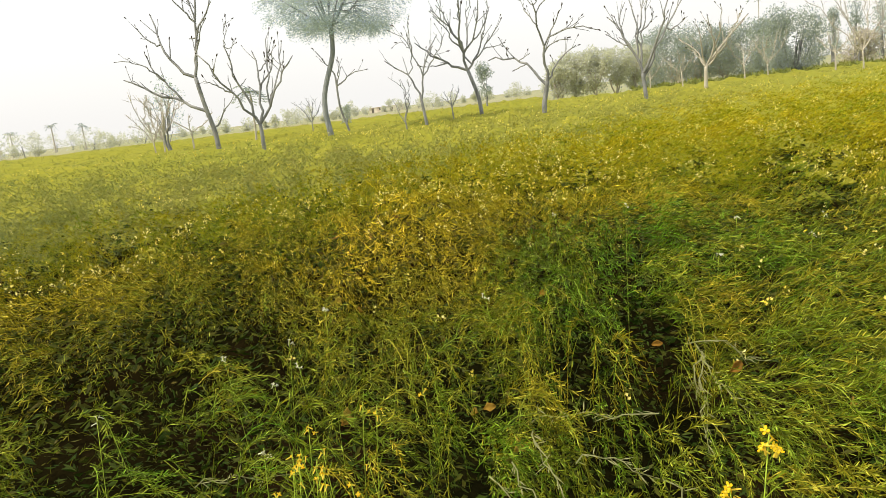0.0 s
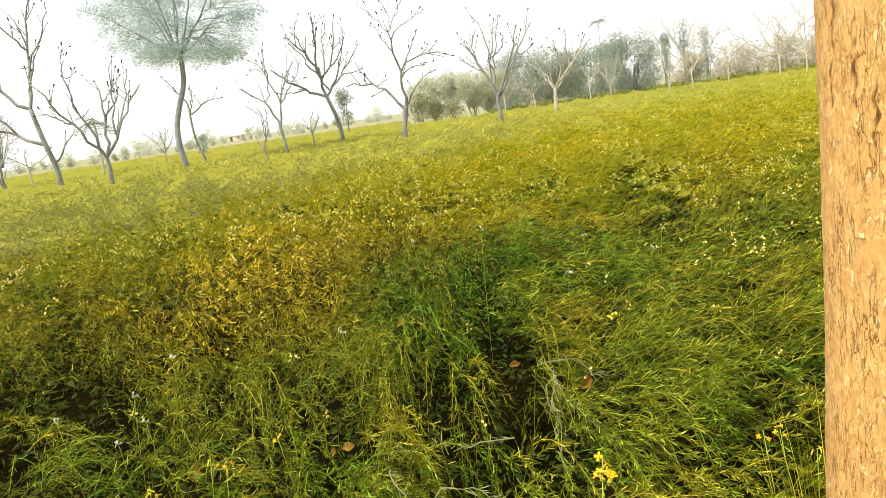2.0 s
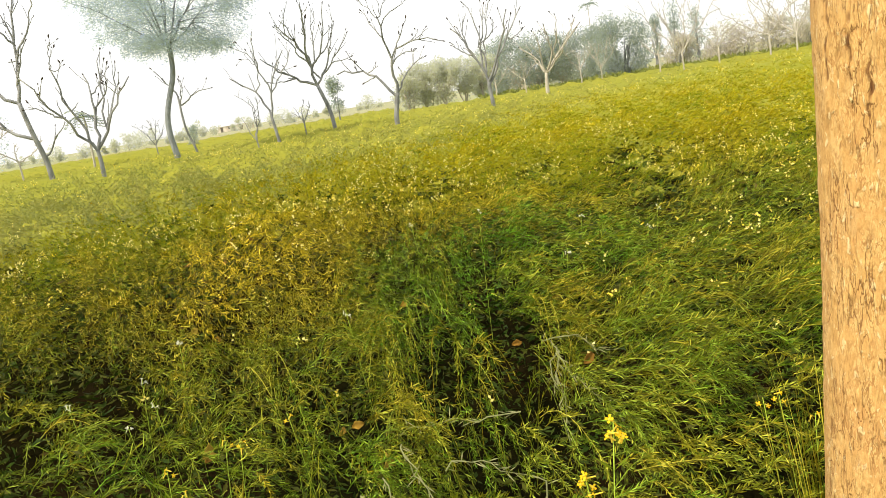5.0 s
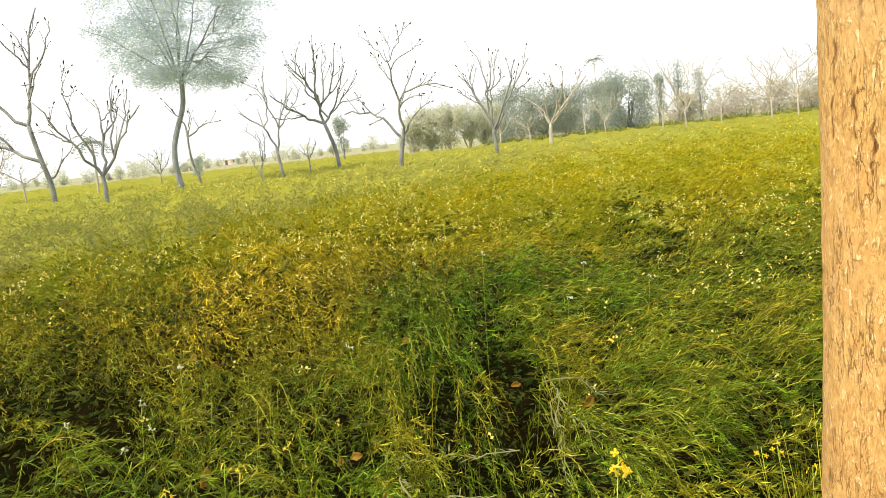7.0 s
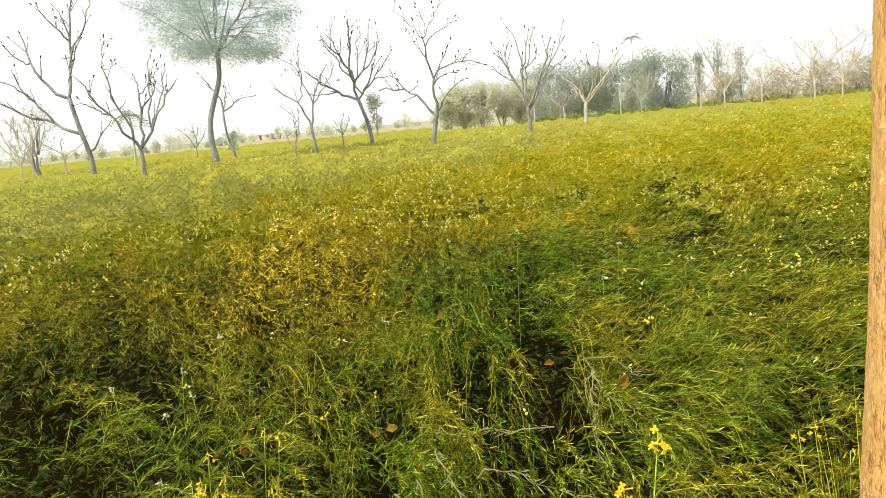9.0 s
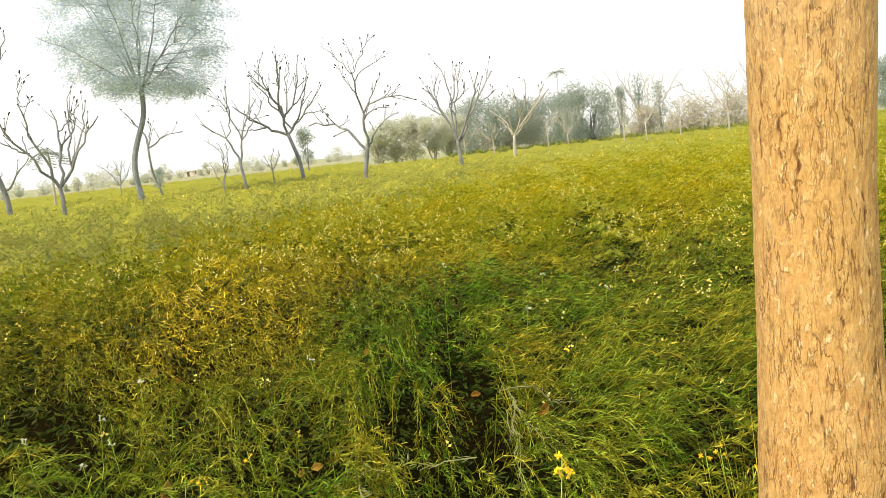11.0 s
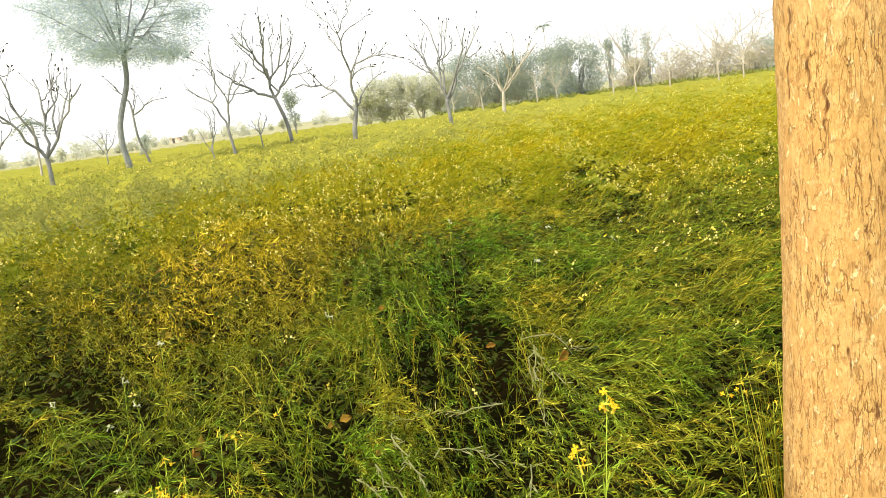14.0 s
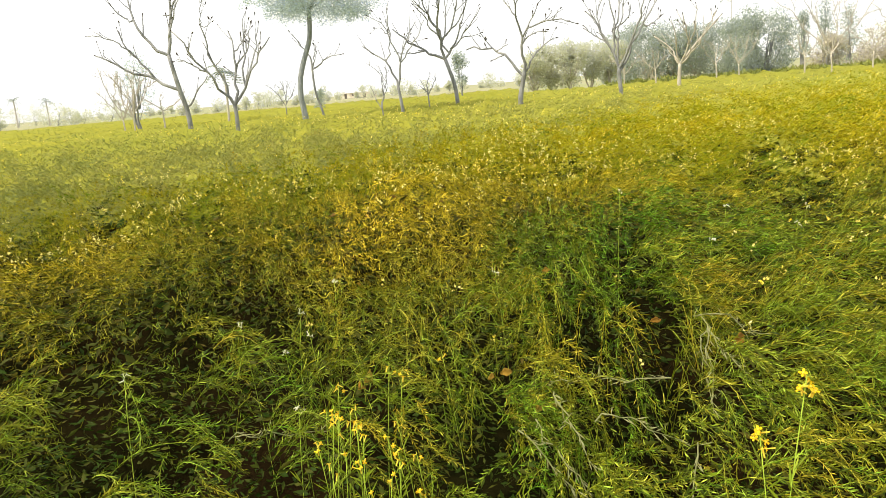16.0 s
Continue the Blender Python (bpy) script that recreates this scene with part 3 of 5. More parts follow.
def build_crop():
    near = Pile()
    x, y = scatter(0.45, 1.6, 145)
    stems(near, x, y, 0.62, 10, 32, True, True)
    x, y = scatter(1.6, 2.6, 112)
    stems(near, x, y, 0.80, 9, 32, False, True)
    x, y = scatter(2.6, 4.8, 74)
    stems(near, x, y, 0.98, 8, 24, False, False)
    for a0, a1 in ((-100, -48), (56, 100)):
        x, y = scatter(0.45, 5, 44, a0, a1)
        stems(near, x, y, 1.1, 6, 11, False, False)
    tagged(near.finish("mustard_crop", CROP), "dense lodged mustard plants with green and yellowing seed pods", "crop", kind="stuff")
    mid = Pile()
    pale = Pile()
    for r0, r1, dens, size, per, pods in ((4.8, 7.2, 52, 1.1, 7, 17), (7.2, 11, 33, 1.35, 6, 13), (11, 16, 18, 1.7, 6, 10), (16, 25, 9, 2.0, 5, 8), (25, 42, 2.8, 2.5, 5, 7), (42, 86, 0.6, 3.2, 5, 6)):
        x, y = scatter(r0, r1, dens)
        # distant crop gets colours paled for haze, sooner towards the left
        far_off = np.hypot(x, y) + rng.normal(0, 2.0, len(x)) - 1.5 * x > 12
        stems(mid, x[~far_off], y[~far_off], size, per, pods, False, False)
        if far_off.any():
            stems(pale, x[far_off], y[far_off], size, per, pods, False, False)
    tagged(pale.finish("mustard_crop", CROP_HAZED), "green-yellow mustard at the far side of the field, paled by painted haze", "crop", kind="stuff")
    for a0, a1 in ((56, 88), (-92, -48)):
        x, y = scatter(5, 40, 0.5, a0, a1)
        stems(mid, x, y, 3.0, 8, 10, False, False)
    tagged(mid.finish("mustard_crop", CROP_FAR), "wide field of yellow-green mustard reaching to the trees", "crop", kind="stuff")
    # broad lower leaves, layer under layer, between the stems, darkened for the shade there
    lo = Pile()
    for r0, r1, dens, sz in ((0.45, 2.6, 1600, 0.48), (2.6, 5, 450, 0.95), (5, 10.5, 180, 2.0)):
        x, y = scatter(r0, r1, dens)
        n = len(x)
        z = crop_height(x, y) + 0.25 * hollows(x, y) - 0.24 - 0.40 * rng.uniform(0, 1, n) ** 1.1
        a = rng.uniform(0, 6.28, n)
        way = unit(np.stack([np.cos(a), np.sin(a), rng.uniform(-0.9, 0.5, n)], -1))
        ln = rng.uniform(0.035, 0.07, n) * sz
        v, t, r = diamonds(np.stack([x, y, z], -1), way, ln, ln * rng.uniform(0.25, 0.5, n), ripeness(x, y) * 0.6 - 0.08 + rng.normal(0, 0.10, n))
        lo.put(v, (), t, r)
    # narrow leaves and spent side shoots close under the pods
    for r0, r1, dens, sz in ((0.45, 2.6, 1800, 0.55), (2.6, 5, 700, 0.9)):
        x, y = scatter(r0, r1, dens)
        keep = hollows(x, y) < 0.25 + 0.2 * rng.normal(size=len(x))
        x, y = x[keep], y[keep]
        n = len(x)
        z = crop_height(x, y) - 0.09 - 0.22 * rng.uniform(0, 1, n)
        a = lie(x, y) + rng.normal(0, 0.7, n)
        way = unit(np.stack([np.cos(a), np.sin(a), rng.uniform(-0.5, 0.5, n)], -1))
        ln = rng.uniform(0.035, 0.075, n) * sz
        v, t, r = diamonds(np.stack([x, y, z], -1), way, ln, ln * rng.uniform(0.16, 0.34, n), ripeness(x, y) * 0.8 + rng.normal(0, 0.12, n))
        lo.put(v, (), t, r)
    tagged(lo.finish("mustard_leaves", LOW_LEAF), "broad green lower leaves among the mustard stems, darkened for gap shade", "leaves", kind="stuff")


def sheet(name, xs, ys, height, material):
    gx, gy = np.meshgrid(xs, ys, indexing="ij")
    v = np.stack([gx, gy, height(gx, gy)], -1).reshape(-1, 3)
    nx, ny = len(xs), len(ys)
    i, j = np.meshgrid(np.arange(nx - 1), np.arange(ny - 1), indexing="ij")
    q = np.stack([i * ny + j, (i + 1) * ny + j, (i + 1) * ny + j + 1, i * ny + j + 1], -1).reshape(-1, 4)
    return mesh_object(name, v, q, material, smooth=True)


def spaced(lo, hi, n, power=2.6):
    s = np.linspace(-1, 1, n)
    s = np.sign(s) * np.abs(s) ** power
    return np.where(s < 0, -s * lo, s * hi)


# ground: one sheet to the horizon, with a low bund where the way runs along the field
def ground_height(x, y):
    return 0.0 * x


tagged(sheet("ground", spaced(-2600, 2600, 150, 3.4), spaced(-2600, 2600, 150, 3.4), ground_height, FARLAND), "flat pale farmland reaching the hazy horizon", "ground", kind="structure")
tagged(sheet("bund", np.linspace(-30, 30, 160), np.linspace(-2.2, 0.7, 30), lambda x, y: 0.11 * np.exp(-((y + 0.85) / 0.6) ** 2) + 0.02 * (y > -1.9) - 0.015 + 0.01 * waves(x, y, 0.3, 33) + 0.01 * waves(x, y, 1.5, 34), SOIL), "bare trodden earth bund along the crop", "path", kind="structure")


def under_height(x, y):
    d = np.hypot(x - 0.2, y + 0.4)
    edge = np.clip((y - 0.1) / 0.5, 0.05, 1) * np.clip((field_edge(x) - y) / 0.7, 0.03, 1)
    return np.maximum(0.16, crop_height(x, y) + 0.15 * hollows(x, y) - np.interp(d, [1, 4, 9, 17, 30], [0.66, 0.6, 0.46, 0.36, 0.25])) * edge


def canopy_height(x, y):
    """The closed tops of the farther crop, which show through in more and more patches."""
    rise = np.interp(np.hypot(x - 0.2, y + 0.4), [4, 12, 40], [-0.26, 0.10, 0.14])
    return under_height(x, y) + (rise + 0.10 * waves(x, y, 1.3, 91) + 0.06 * waves(x, y, 0.5, 92)) * np.clip((field_edge(x) - y) / 0.7, 0.05, 1)


# Filler sheet below the stems, coloured dark where shade shows through the gaps.
tagged(sheet("crop_gap_shade", spaced(-40, 44, 200, 2.4), np.concatenate([np.linspace(0.1, 10, 130), np.linspace(10.2, 26, 50)]), under_height, UNDER), "near-black sheet beneath the mustard canopy, gap shade put into its colour", "undergrowth", kind="stuff")
tagged(sheet("crop_canopy", spaced(-90, 80, 260, 2.0), np.concatenate([np.linspace(6, 24, 90), np.linspace(24.4, 60, 60), np.linspace(61, 84, 20)]), canopy_height, CANOPY_FAR), "close-grown mustard canopy of the farther field", "crop", kind="stuff")
build_crop()


def field_flowers():
    """Pale yellow blossom tips standing over the crop, thick in drifts."""
    p = Pile()
    for r0, r1, dens, s in ((1.2, 3.2, 16, 0.006), (3.2, 6, 64, 0.0072), (6, 10, 36, 0.009), (10, 18, 7, 0.012), (18, 34, 2.5, 0.018)):
        x, y = scatter(r0, r1, dens)
        drift = waves(x, y, 3.2, 41) + 0.6 * waves(x, y, 1.0, 42) + 1.2 * spot(x, y, 0.9, 5.4, 2.2, 0.9) + 0.9 * spot(x, y, -1.0, 4.6, 0.9, 0.4) + 1.6 * spot(x, y, -5.3, 23.0, 1.2, 2.5) + 1.5 * spot(x, y, 1.78, 2.3, 0.25, 0.25) - 0.9 * np.clip((-x - 1.0) / 2, 0, 1) * (y < 19)
        ok = drift + rng.normal(0, 0.4, len(x)) > 0.15
        x, y = x[ok], y[ok]
        z = crop_height(x, y) + rng.uniform(0.0, 0.06, len(x))
        for _ in range(4):
            n = len(x)
            b = np.stack([x, y, z], -1) + rng.normal(0, s * 0.9, (n, 3)) * np.array([1, 1, 1.6])
            way = unit(rng.normal(size=(n, 3)) + np.array([0, 0, 0.4]))
            v, t, r = diamonds(b, way, np.full(n, s * 1.75), np.full(n, s * 1.3), np.clip(0.8 + 0.2 * np.sin(x * 3 + y * 5), 0, 1))
            p.put(v, (), t, r)
    tagged(p.finish("mustard_blossom", PETAL), "small pale yellow blossoms scattered over the crop", "flowers", kind="stuff")


field_flowers()

# ---- the near tree trunk ----


def near_trunk():
    e = holder("tree", 0.926, 0.574)
    cols, top = 190, 3.4
    z = np.concatenate([np.linspace(-0.05, 0.7, 30, endpoint=False), np.linspace(0.7, 2.1, 340), np.linspace(2.13, top, 30)])
    rows = len(z)
    a = np.arange(cols) * 2 * np.pi / cols
    rad = np.interp(z, [-0.05, 0.15, 0.5, 1.0, 1.25, 1.5, 1.85, 2.4, top], [0.155, 0.135, 0.114, 0.1025, 0.0945, 0.0905, 0.092, 0.094, 0.088])
    # long fissures: height, bearing, length, half-width
    fissures = ((1.32, -1.82, 0.045, 0.0022), (1.14, -2.16, 0.045, 0.0022), (1.22, -1.20, 0.070, 0.0024), (1.20, -1.08, 0.060, 0.0022), (1.16, -1.43, 0.035, 0.0022), (1.74, -2.55, 0.050, 0.0020), (1.59, -3.05, 0.045, 0.0022),
                (1.60, -2.66, 0.060, 0.0024), (1.545, -2.41, 0.050, 0.0024), (1.46, -1.35, 0.060, 0.0028), (1.05, -1.75, 0.040, 0.0036), (1.00, -1.25, 0.035, 0.0034), (1.37, -1.25, 0.040, 0.0026), (1.66, -1.30, 0.050, 0.0024), (1.68, -2.98, 0.060, 0.0026))
    v = np.empty((rows, cols, 3))
    crack, plate = np.zeros((rows, cols)), np.zeros((rows, cols))
    for i in range(rows):
        tip = (z[i] - 1.3) * 0.0095
        cx, cy = 0.835 * tip + 0.003 * math.sin(z[i] * 3.1), -0.55 * tip + 0.003 * math.cos(z[i] * 2.3)
        for j in range(cols):
            ca, sa_ = math.cos(a[j]), math.sin(a[j])
            r = rad[i]
            x_, y_ = ca * 0.095, sa_ * 0.095
            r += 0.006 * noise.noise(Vector((ca * r * 9, sa_ * r * 9, z[i] * 1.4)))
            da = (a[j] + 0.64 + math.pi) % (2 * math.pi) - math.pi
            r += 0.010 * math.exp(-(da / 0.8) ** 2) * min(1.0, max(0.0, (1.22 - z[i]) / 0.10))
            # plates of bark, parted by sunk cracks where the bark has flaked
            w = noise.noise(Vector((x_ * 60, y_ * 60, z[i] * 22)))
            q = Vector((x_ * 68 + 0.35 * w, y_ * 68 + 0.35 * w, z[i] * 21 + 0.6 * w))
            dist, near_ = noise.voronoi(q)
            open_ = min(1.0, max(0.0, 0.55 + 1.3 * noise.noise(Vector((x_ * 16 + 3, y_ * 16, z[i] * 7)))))
            c = 0.30 * max(0.0, 1 - (dist[1] - dist[0]) / 0.16) * open_
            pl_ = 0.5 + 0.5 * noise.noise(near_[0] * 7.3)
            for fz, fa, fl, fw in fissures:
                if abs(z[i] - fz) < fl:
                    d_ = (a[j] - fa + math.pi) % (2 * math.pi) - math.pi
                    d_ = d_ * rad[i] + 0.007 * noise.noise(Vector((fz * 40, 1.0, z[i] * 45)))
                    c = max(c, min(1.0, (0.75 + 1.2 * noise.noise(Vector((fa * 9, 2.0, z[i] * 60)))) * math.exp(-(d_ / fw) ** 2) * (1 - ((z[i] - fz) / fl) ** 2)))
            for kz, ka in ((1.640, -2.158), (1.779, -2.15)):
                d_ = math.hypot(((a[j] - ka + math.pi) % (2 * math.pi) - math.pi) * rad[i], (z[i] - kz) * 0.8)
                r += 0.003 * math.exp(-(d_ / 0.009) ** 2) + 0.002 * math.exp(-((d_ - 0.026) / 0.007) ** 2)
                pl_ = max(pl_, math.exp(-(d_ / 0.009) ** 2))
            f = noise.noise(Vector((x_ * 120, y_ * 120, z[i] * 45)))
            r += 0.0012 * f + 0.0012 * (pl_ - 0.5) - 0.0034 * c
            crack[i, j], plate[i, j] = c, pl_
            v[i, j] = (cx + ca * r, cy + sa_ * r, z[i])
    i, j = np.meshgrid(np.arange(rows - 1), np.arange(cols), indexing="ij")
    jn = (j + 1) % cols
    q = np.stack([i * cols + j, i * cols + jn, (i + 1) * cols + jn, (i + 1) * cols + j], -1).reshape(-1, 4)
    child(mesh_object("trunk", v.reshape(-1, 3), q, TRUNK, {"crack": crack.ravel(), "plate": plate.ravel()}, True), e, "buff flaking bark with dark cracks")
    # limbs above
    g = np.random.default_rng(3)
    for az, rise in ((0.4, 0.9), (2.3, 1.1), (4.2, 0.8), (5.4, 1.6)):
        s = np.linspace(0, 1, 9)
        out_ = 1.5 * s ** 1.2
        path = np.stack([np.cos(az) * out_ + g.normal(0, 0.03, 9), np.sin(az) * out_ + g.normal(0, 0.03, 9), 3.3 + rise * 1.4 * s], -1)
        pl = Pile()
        pl.tube(path, 0.062 * (1 - 0.7 * s), 8)
        child(pl.finish("branch", TRUNK, True), e)
    # loose flakes of bark
    for zf, az, h, w in ((1.785, -0.66, 0.045, 0.016), (1.735, -0.70, 0.03, 0.014), (1.665, -0.64, 0.05, 0.013), (1.20, -0.72, 0.05, 0.012), (1.642, -2.16, 0.016, 0.011), (1.779, -2.15, 0.014, 0.013), (1.60, -2.1, 0.03, 0.008)):
        r0 = float(np.interp(zf, z, rad)) + 0.0022
        pl = Pile()
        rim = []
        for k in range(7):
            t = k * 2 * math.pi / 7
            rim.append((az + math.cos(t) * w / 2 / r0 * (1 + 0.25 * math.sin(3 * t)), zf + math.sin(t) * h / 2))
        outer = [((r0 - 0.0005) * math.cos(b), (r0 - 0.0005) * math.sin(b), zz) for b, zz in rim]
        inner = [((r0 - 0.004) * math.cos(b), (r0 - 0.004) * math.sin(b), zz) for b, zz in rim]
        tri = [(0, k, k + 1) for k in range(1, 6)] + [(k, 7 + k, 7 + (k + 1) % 7) for k in range(7)] + [(k, 7 + (k + 1) % 7, (k + 1) % 7) for k in range(7)]
        pl.put(outer + inner, (), tri)
        child(pl.finish("bark_flake", TRUNK), e)
    tagged(e, "stout young tree trunk with buff flaking bark beside the crop", "tree")


near_trunk()

# ---- trees in and beyond the field ----
STAND = Vector((0.2, -0.4))


def curve_path(start, angle, length, bow, depth, k=9, wobble=0.020, g=None):
    """A limb in a plane: start (x, z), heading from upright, bow to the side of its chord, and swing in depth."""
    s = np.linspace(0, 1, k)
    a = math.radians(angle)
    ux, uz = math.sin(a), math.cos(a)
    off = 4 * s * (1 - s) * bow * length
    x = start[0] + s * length * ux + off * uz
    z = start[1] + s * length * uz - off * ux
    y = start[2] + depth * length * s ** 1.3
    p = np.stack([x, y, z], -1)
    p[1:] += g.normal(0, wobble * length, (k - 1, 3)) * np.array([1, 1, 0.6])
    return p


def knob(pile, at, way, size, g):
    """A shrivelled bud bunch at a twig's end."""
    s = np.array([-0.4, 0.1, 0.45, 0.8, 1.1])
    path = at[None, :] + way[None, :] * (s * size)[:, None] + g.normal(0, size * 0.06, (5, 3))
    pile.tube(path, np.array([0.10, 0.26, 0.30, 0.20, 0.04]) * size, 5)


def bare_tree(x, y, trunk, limbs, seed, label, thick=0.11, bark=None, twigs=3, knobs=True, category="tree"):
    """A pollarded tree without leaves. trunk: (sideways, up) points; limbs: (sideways, up, heading, length, bow)."""
    g = np.random.default_rng(seed)
    d = Vector((x, y)) - STAND
    turn = math.degrees(math.atan2(d.y, d.x)) - 90
    e = holder("bare_tree", x, y, 0, turn)
    bark = bark or BARK_GREY
    tp = np.array([(trunk[0][0] * 0.8, 0, -0.05)] + [(a, 0, b) for a, b in trunk])
    s = np.linspace(0, len(tp) - 1, 14)
    path = np.stack([np.interp(s, range(len(tp)), tp[:, c]) for c in range(3)], -1)
    path[1:-1] = (path[:-2] + 2 * path[1:-1] + path[2:]) / 4
    pl = Pile()
    thick = thick * 0.60
    pl.tube(path, thick * np.linspace(1.25, 0.82, 14), 9)
    child(pl.finish("trunk", bark, True), e)
    roots = [(p, 0.8 * thick) for p in path[5:]]
    for lx, lz, ang, ln, bow in limbs:
        near = min(roots, key=lambda q: (q[0][0] - lx) ** 2 + (q[0][2] - lz) ** 2)
        start = np.array([near[0][0], near[0][1], near[0][2]])
        p = curve_path((lx, lz, start[1]), ang, ln, bow, g.uniform(-0.45, 0.45), g=g)
        p[0] = start
        r0 = min(near[1] * 0.85, 0.017 * ln + 0.014)
        r0 = max(r0, 0.015)
        rad = r0 * np.linspace(1, 0.38, len(p))
        roots += [(q, r) for q, r in zip(p[1:], rad[1:])]
        lp = Pile()
        lp.tube(p, rad, 6)
        limb = child(lp.finish("branch", bark, True), e)
        ends = [(p[-1], unit(p[-1] - p[-2]))]
        for _ in range(g.integers(3, twigs + 4) if ln > 0.7 else 2):
            i = g.integers(3, len(p) - 1)
            way = unit(unit(p[i + 1] - p[i]) + g.normal(0, 0.55, 3) + np.array([0, 0, 0.4 if knobs else 0.25]))
            l2 = min(ln, 2.2) * (g.uniform(0.14, 0.40) if knobs else g.uniform(0.10, 0.26))
            q = np.stack([p[i] + way * l2 * t + np.array([0, 0, 0.12 * l2 * t * t]) + g.normal(0, 0.015, 3) * t for t in np.linspace(0, 1, 5)])
            tw = Pile()
            tw.tube(q, max(rad[i] * 0.55, 0.0085) * np.linspace(1, 0.6, 5), 4)
            child(tw.finish("twig", bark), limb)
            ends.append((q[-1], way))
        for at, way in ends:
            if knobs and g.random() < 0.8:
                kp = Pile()
                knob(kp, at, way, g.uniform(0.05, 0.095), g)
                child(kp.finish("bud", KNOB), e, "dark shrivelled bud bunch")
    return tagged(e, label, category, group="pollarded trees in the field")


bare_tree(-12.31, 29.08, [(0.0, 0.0), (0.0, 0.92), (-0.03, 1.58), (-0.24, 2.47), (-0.42, 3.75)],
          [(-0.29, 2.41, -61, 3.35, -0.01), (-1.1, 3.05, -32, 2.2, -0.05), (-1.72, 3.78, -63, 1.85, 0.16), (-0.46, 3.66, -23, 3.05, -0.12), (-1.46, 5.06, -44, 1.45, -0.07), (-0.42, 3.75, 12, 4.3, -0.04),
           (-0.1, 5.53, 27, 2.1, 0.09), (-0.05, 5.92, -35, 1.6, -0.05), (-0.33, 3.84, 18, 2.15, -0.1), (-0.03, 6.03, -15, 1.3, 0.03), (0.01, 1.57, 36, 1.5, -0.02)],
          101, "tall leafless pollarded tree leaning over mustard, long spreading limbs", 0.16)
bare_tree(-8.60, 24.09, [(0.0, 0.0), (0.0, 0.83), (0.02, 1.25), (0.0, 1.58)],
          [(0.0, 1.58, -33, 2.8, -0.02), (-0.81, 2.69, -57, 0.9, 0.06), (-0.01, 1.64, -15, 2.65, -0.02), (-0.7, 4.14, 11, 1.0, -0.08), (-0.67, 4.1, 45, 0.45, 0.14), (0.05, 1.63, 33, 2.4, 0.0),
           (0.1, 1.72, 2, 2.3, 0.02), (0.34, 2.15, 9, 2.5, 0.0), (0.4, 2.24, 20, 2.15, 0.04), (0.32, 3.29, 35, 1.05, -0.02), (0.34, 3.01, 25, 1.0, 0.14)],
          102, "low-forked leafless pollarded tree with dark knobby twigs", 0.12)
bare_tree(-8.00, 34.68, [(0.0, 0.0), (0.0, 0.74), (-0.33, 1.89), (-0.32, 3.37)],
          [(-0.2, 2.89, 66, 1.5, -0.12), (-0.27, 3.36, -32, 1.5, -0.01), (-0.33, 2.92, 16, 1.1, 0.03)],
          103, "slim leaning leafless tree with one arching limb", 0.09)
bare_tree(-3.77, 25.33, [(0.0, 0.0), (0.0, 0.79), (-0.02, 1.0), (-0.03, 1.24)],
          [(-0.02, 1.0, -22, 0.95, -0.04), (-0.03, 1.04, 0, 1.5, 0.1), (0.01, 1.47, -21, 1.25, 0.19), (-0.03, 1.24, 11, 1.15, 0.1)],
          104, "thin leafless sapling with fine grey twigs", 0.045, twigs=6, knobs=False)
bare_tree(-3.32, 27.42, [(0.0, 0.0), (0.0, 0.79), (-0.05, 1.33), (-0.1, 1.73)],
          [(-0.1, 1.73, -37, 2.05, 0.12), (-0.45, 2.68, -19, 1.75, 0.27), (-0.05, 1.76, 17, 2.3, -0.05), (0.06, 2.59, -9, 2.15, -0.06), (0.12, 2.65, 34, 1.7, 0.03), (-0.39, 3.57, -70, 0.55, 0.46)],
          105, "leafless pollarded tree forked into two upright limbs", 0.10)
bare_tree(-2.65, 31.51, [(0.0, 0.0), (0.0, 0.9), (-0.01, 1.22), (-0.01, 1.52)],
          [(-0.01, 1.22, -22, 0.85, 0.04), (-0.01, 1.4, 12, 0.85, -0.1), (0.0, 1.32, 26, 0.85, 0.03), (0.0, 1.3, -40, 0.7, 0.05)],
          106, "small leafless shrub with fan of fine twigs", 0.05, twigs=8, knobs=False, category="shrub")
bare_tree(-1.47, 32.60, [(0.0, 0.0), (0.0, 0.94), (-0.07, 1.69), (-0.41, 2.8)],
          [(-0.41, 2.8, -57, 2.65, -0.05), (-1.32, 3.2, -91, 1.0, -0.03), (-0.43, 2.83, -2, 3.25, -0.01), (-0.47, 3.83, -37, 2.0, 0.02), (-1.34, 4.86, 11, 1.2, -0.06), (-0.41, 3.49, 18, 2.7, 0.07),
           (-0.4, 2.82, 27, 2.1, 0.06), (-0.45, 3.2, -22, 2.6, 0.05), (-0.38, 3.1, 9, 2.9, -0.06), (0.05, 4.0, 24, 1.7, 0.08), (-0.9, 3.9, -30, 1.5, 0.1), (-0.31, 2.93, 41, 2.35, 0.01), (0.41, 3.68, 83, 0.85, 0.07), (-0.47, 4.81, 10, 1.2, -0.16)],
          107, "broad leafless pollarded tree with many upright shoots", 0.15)
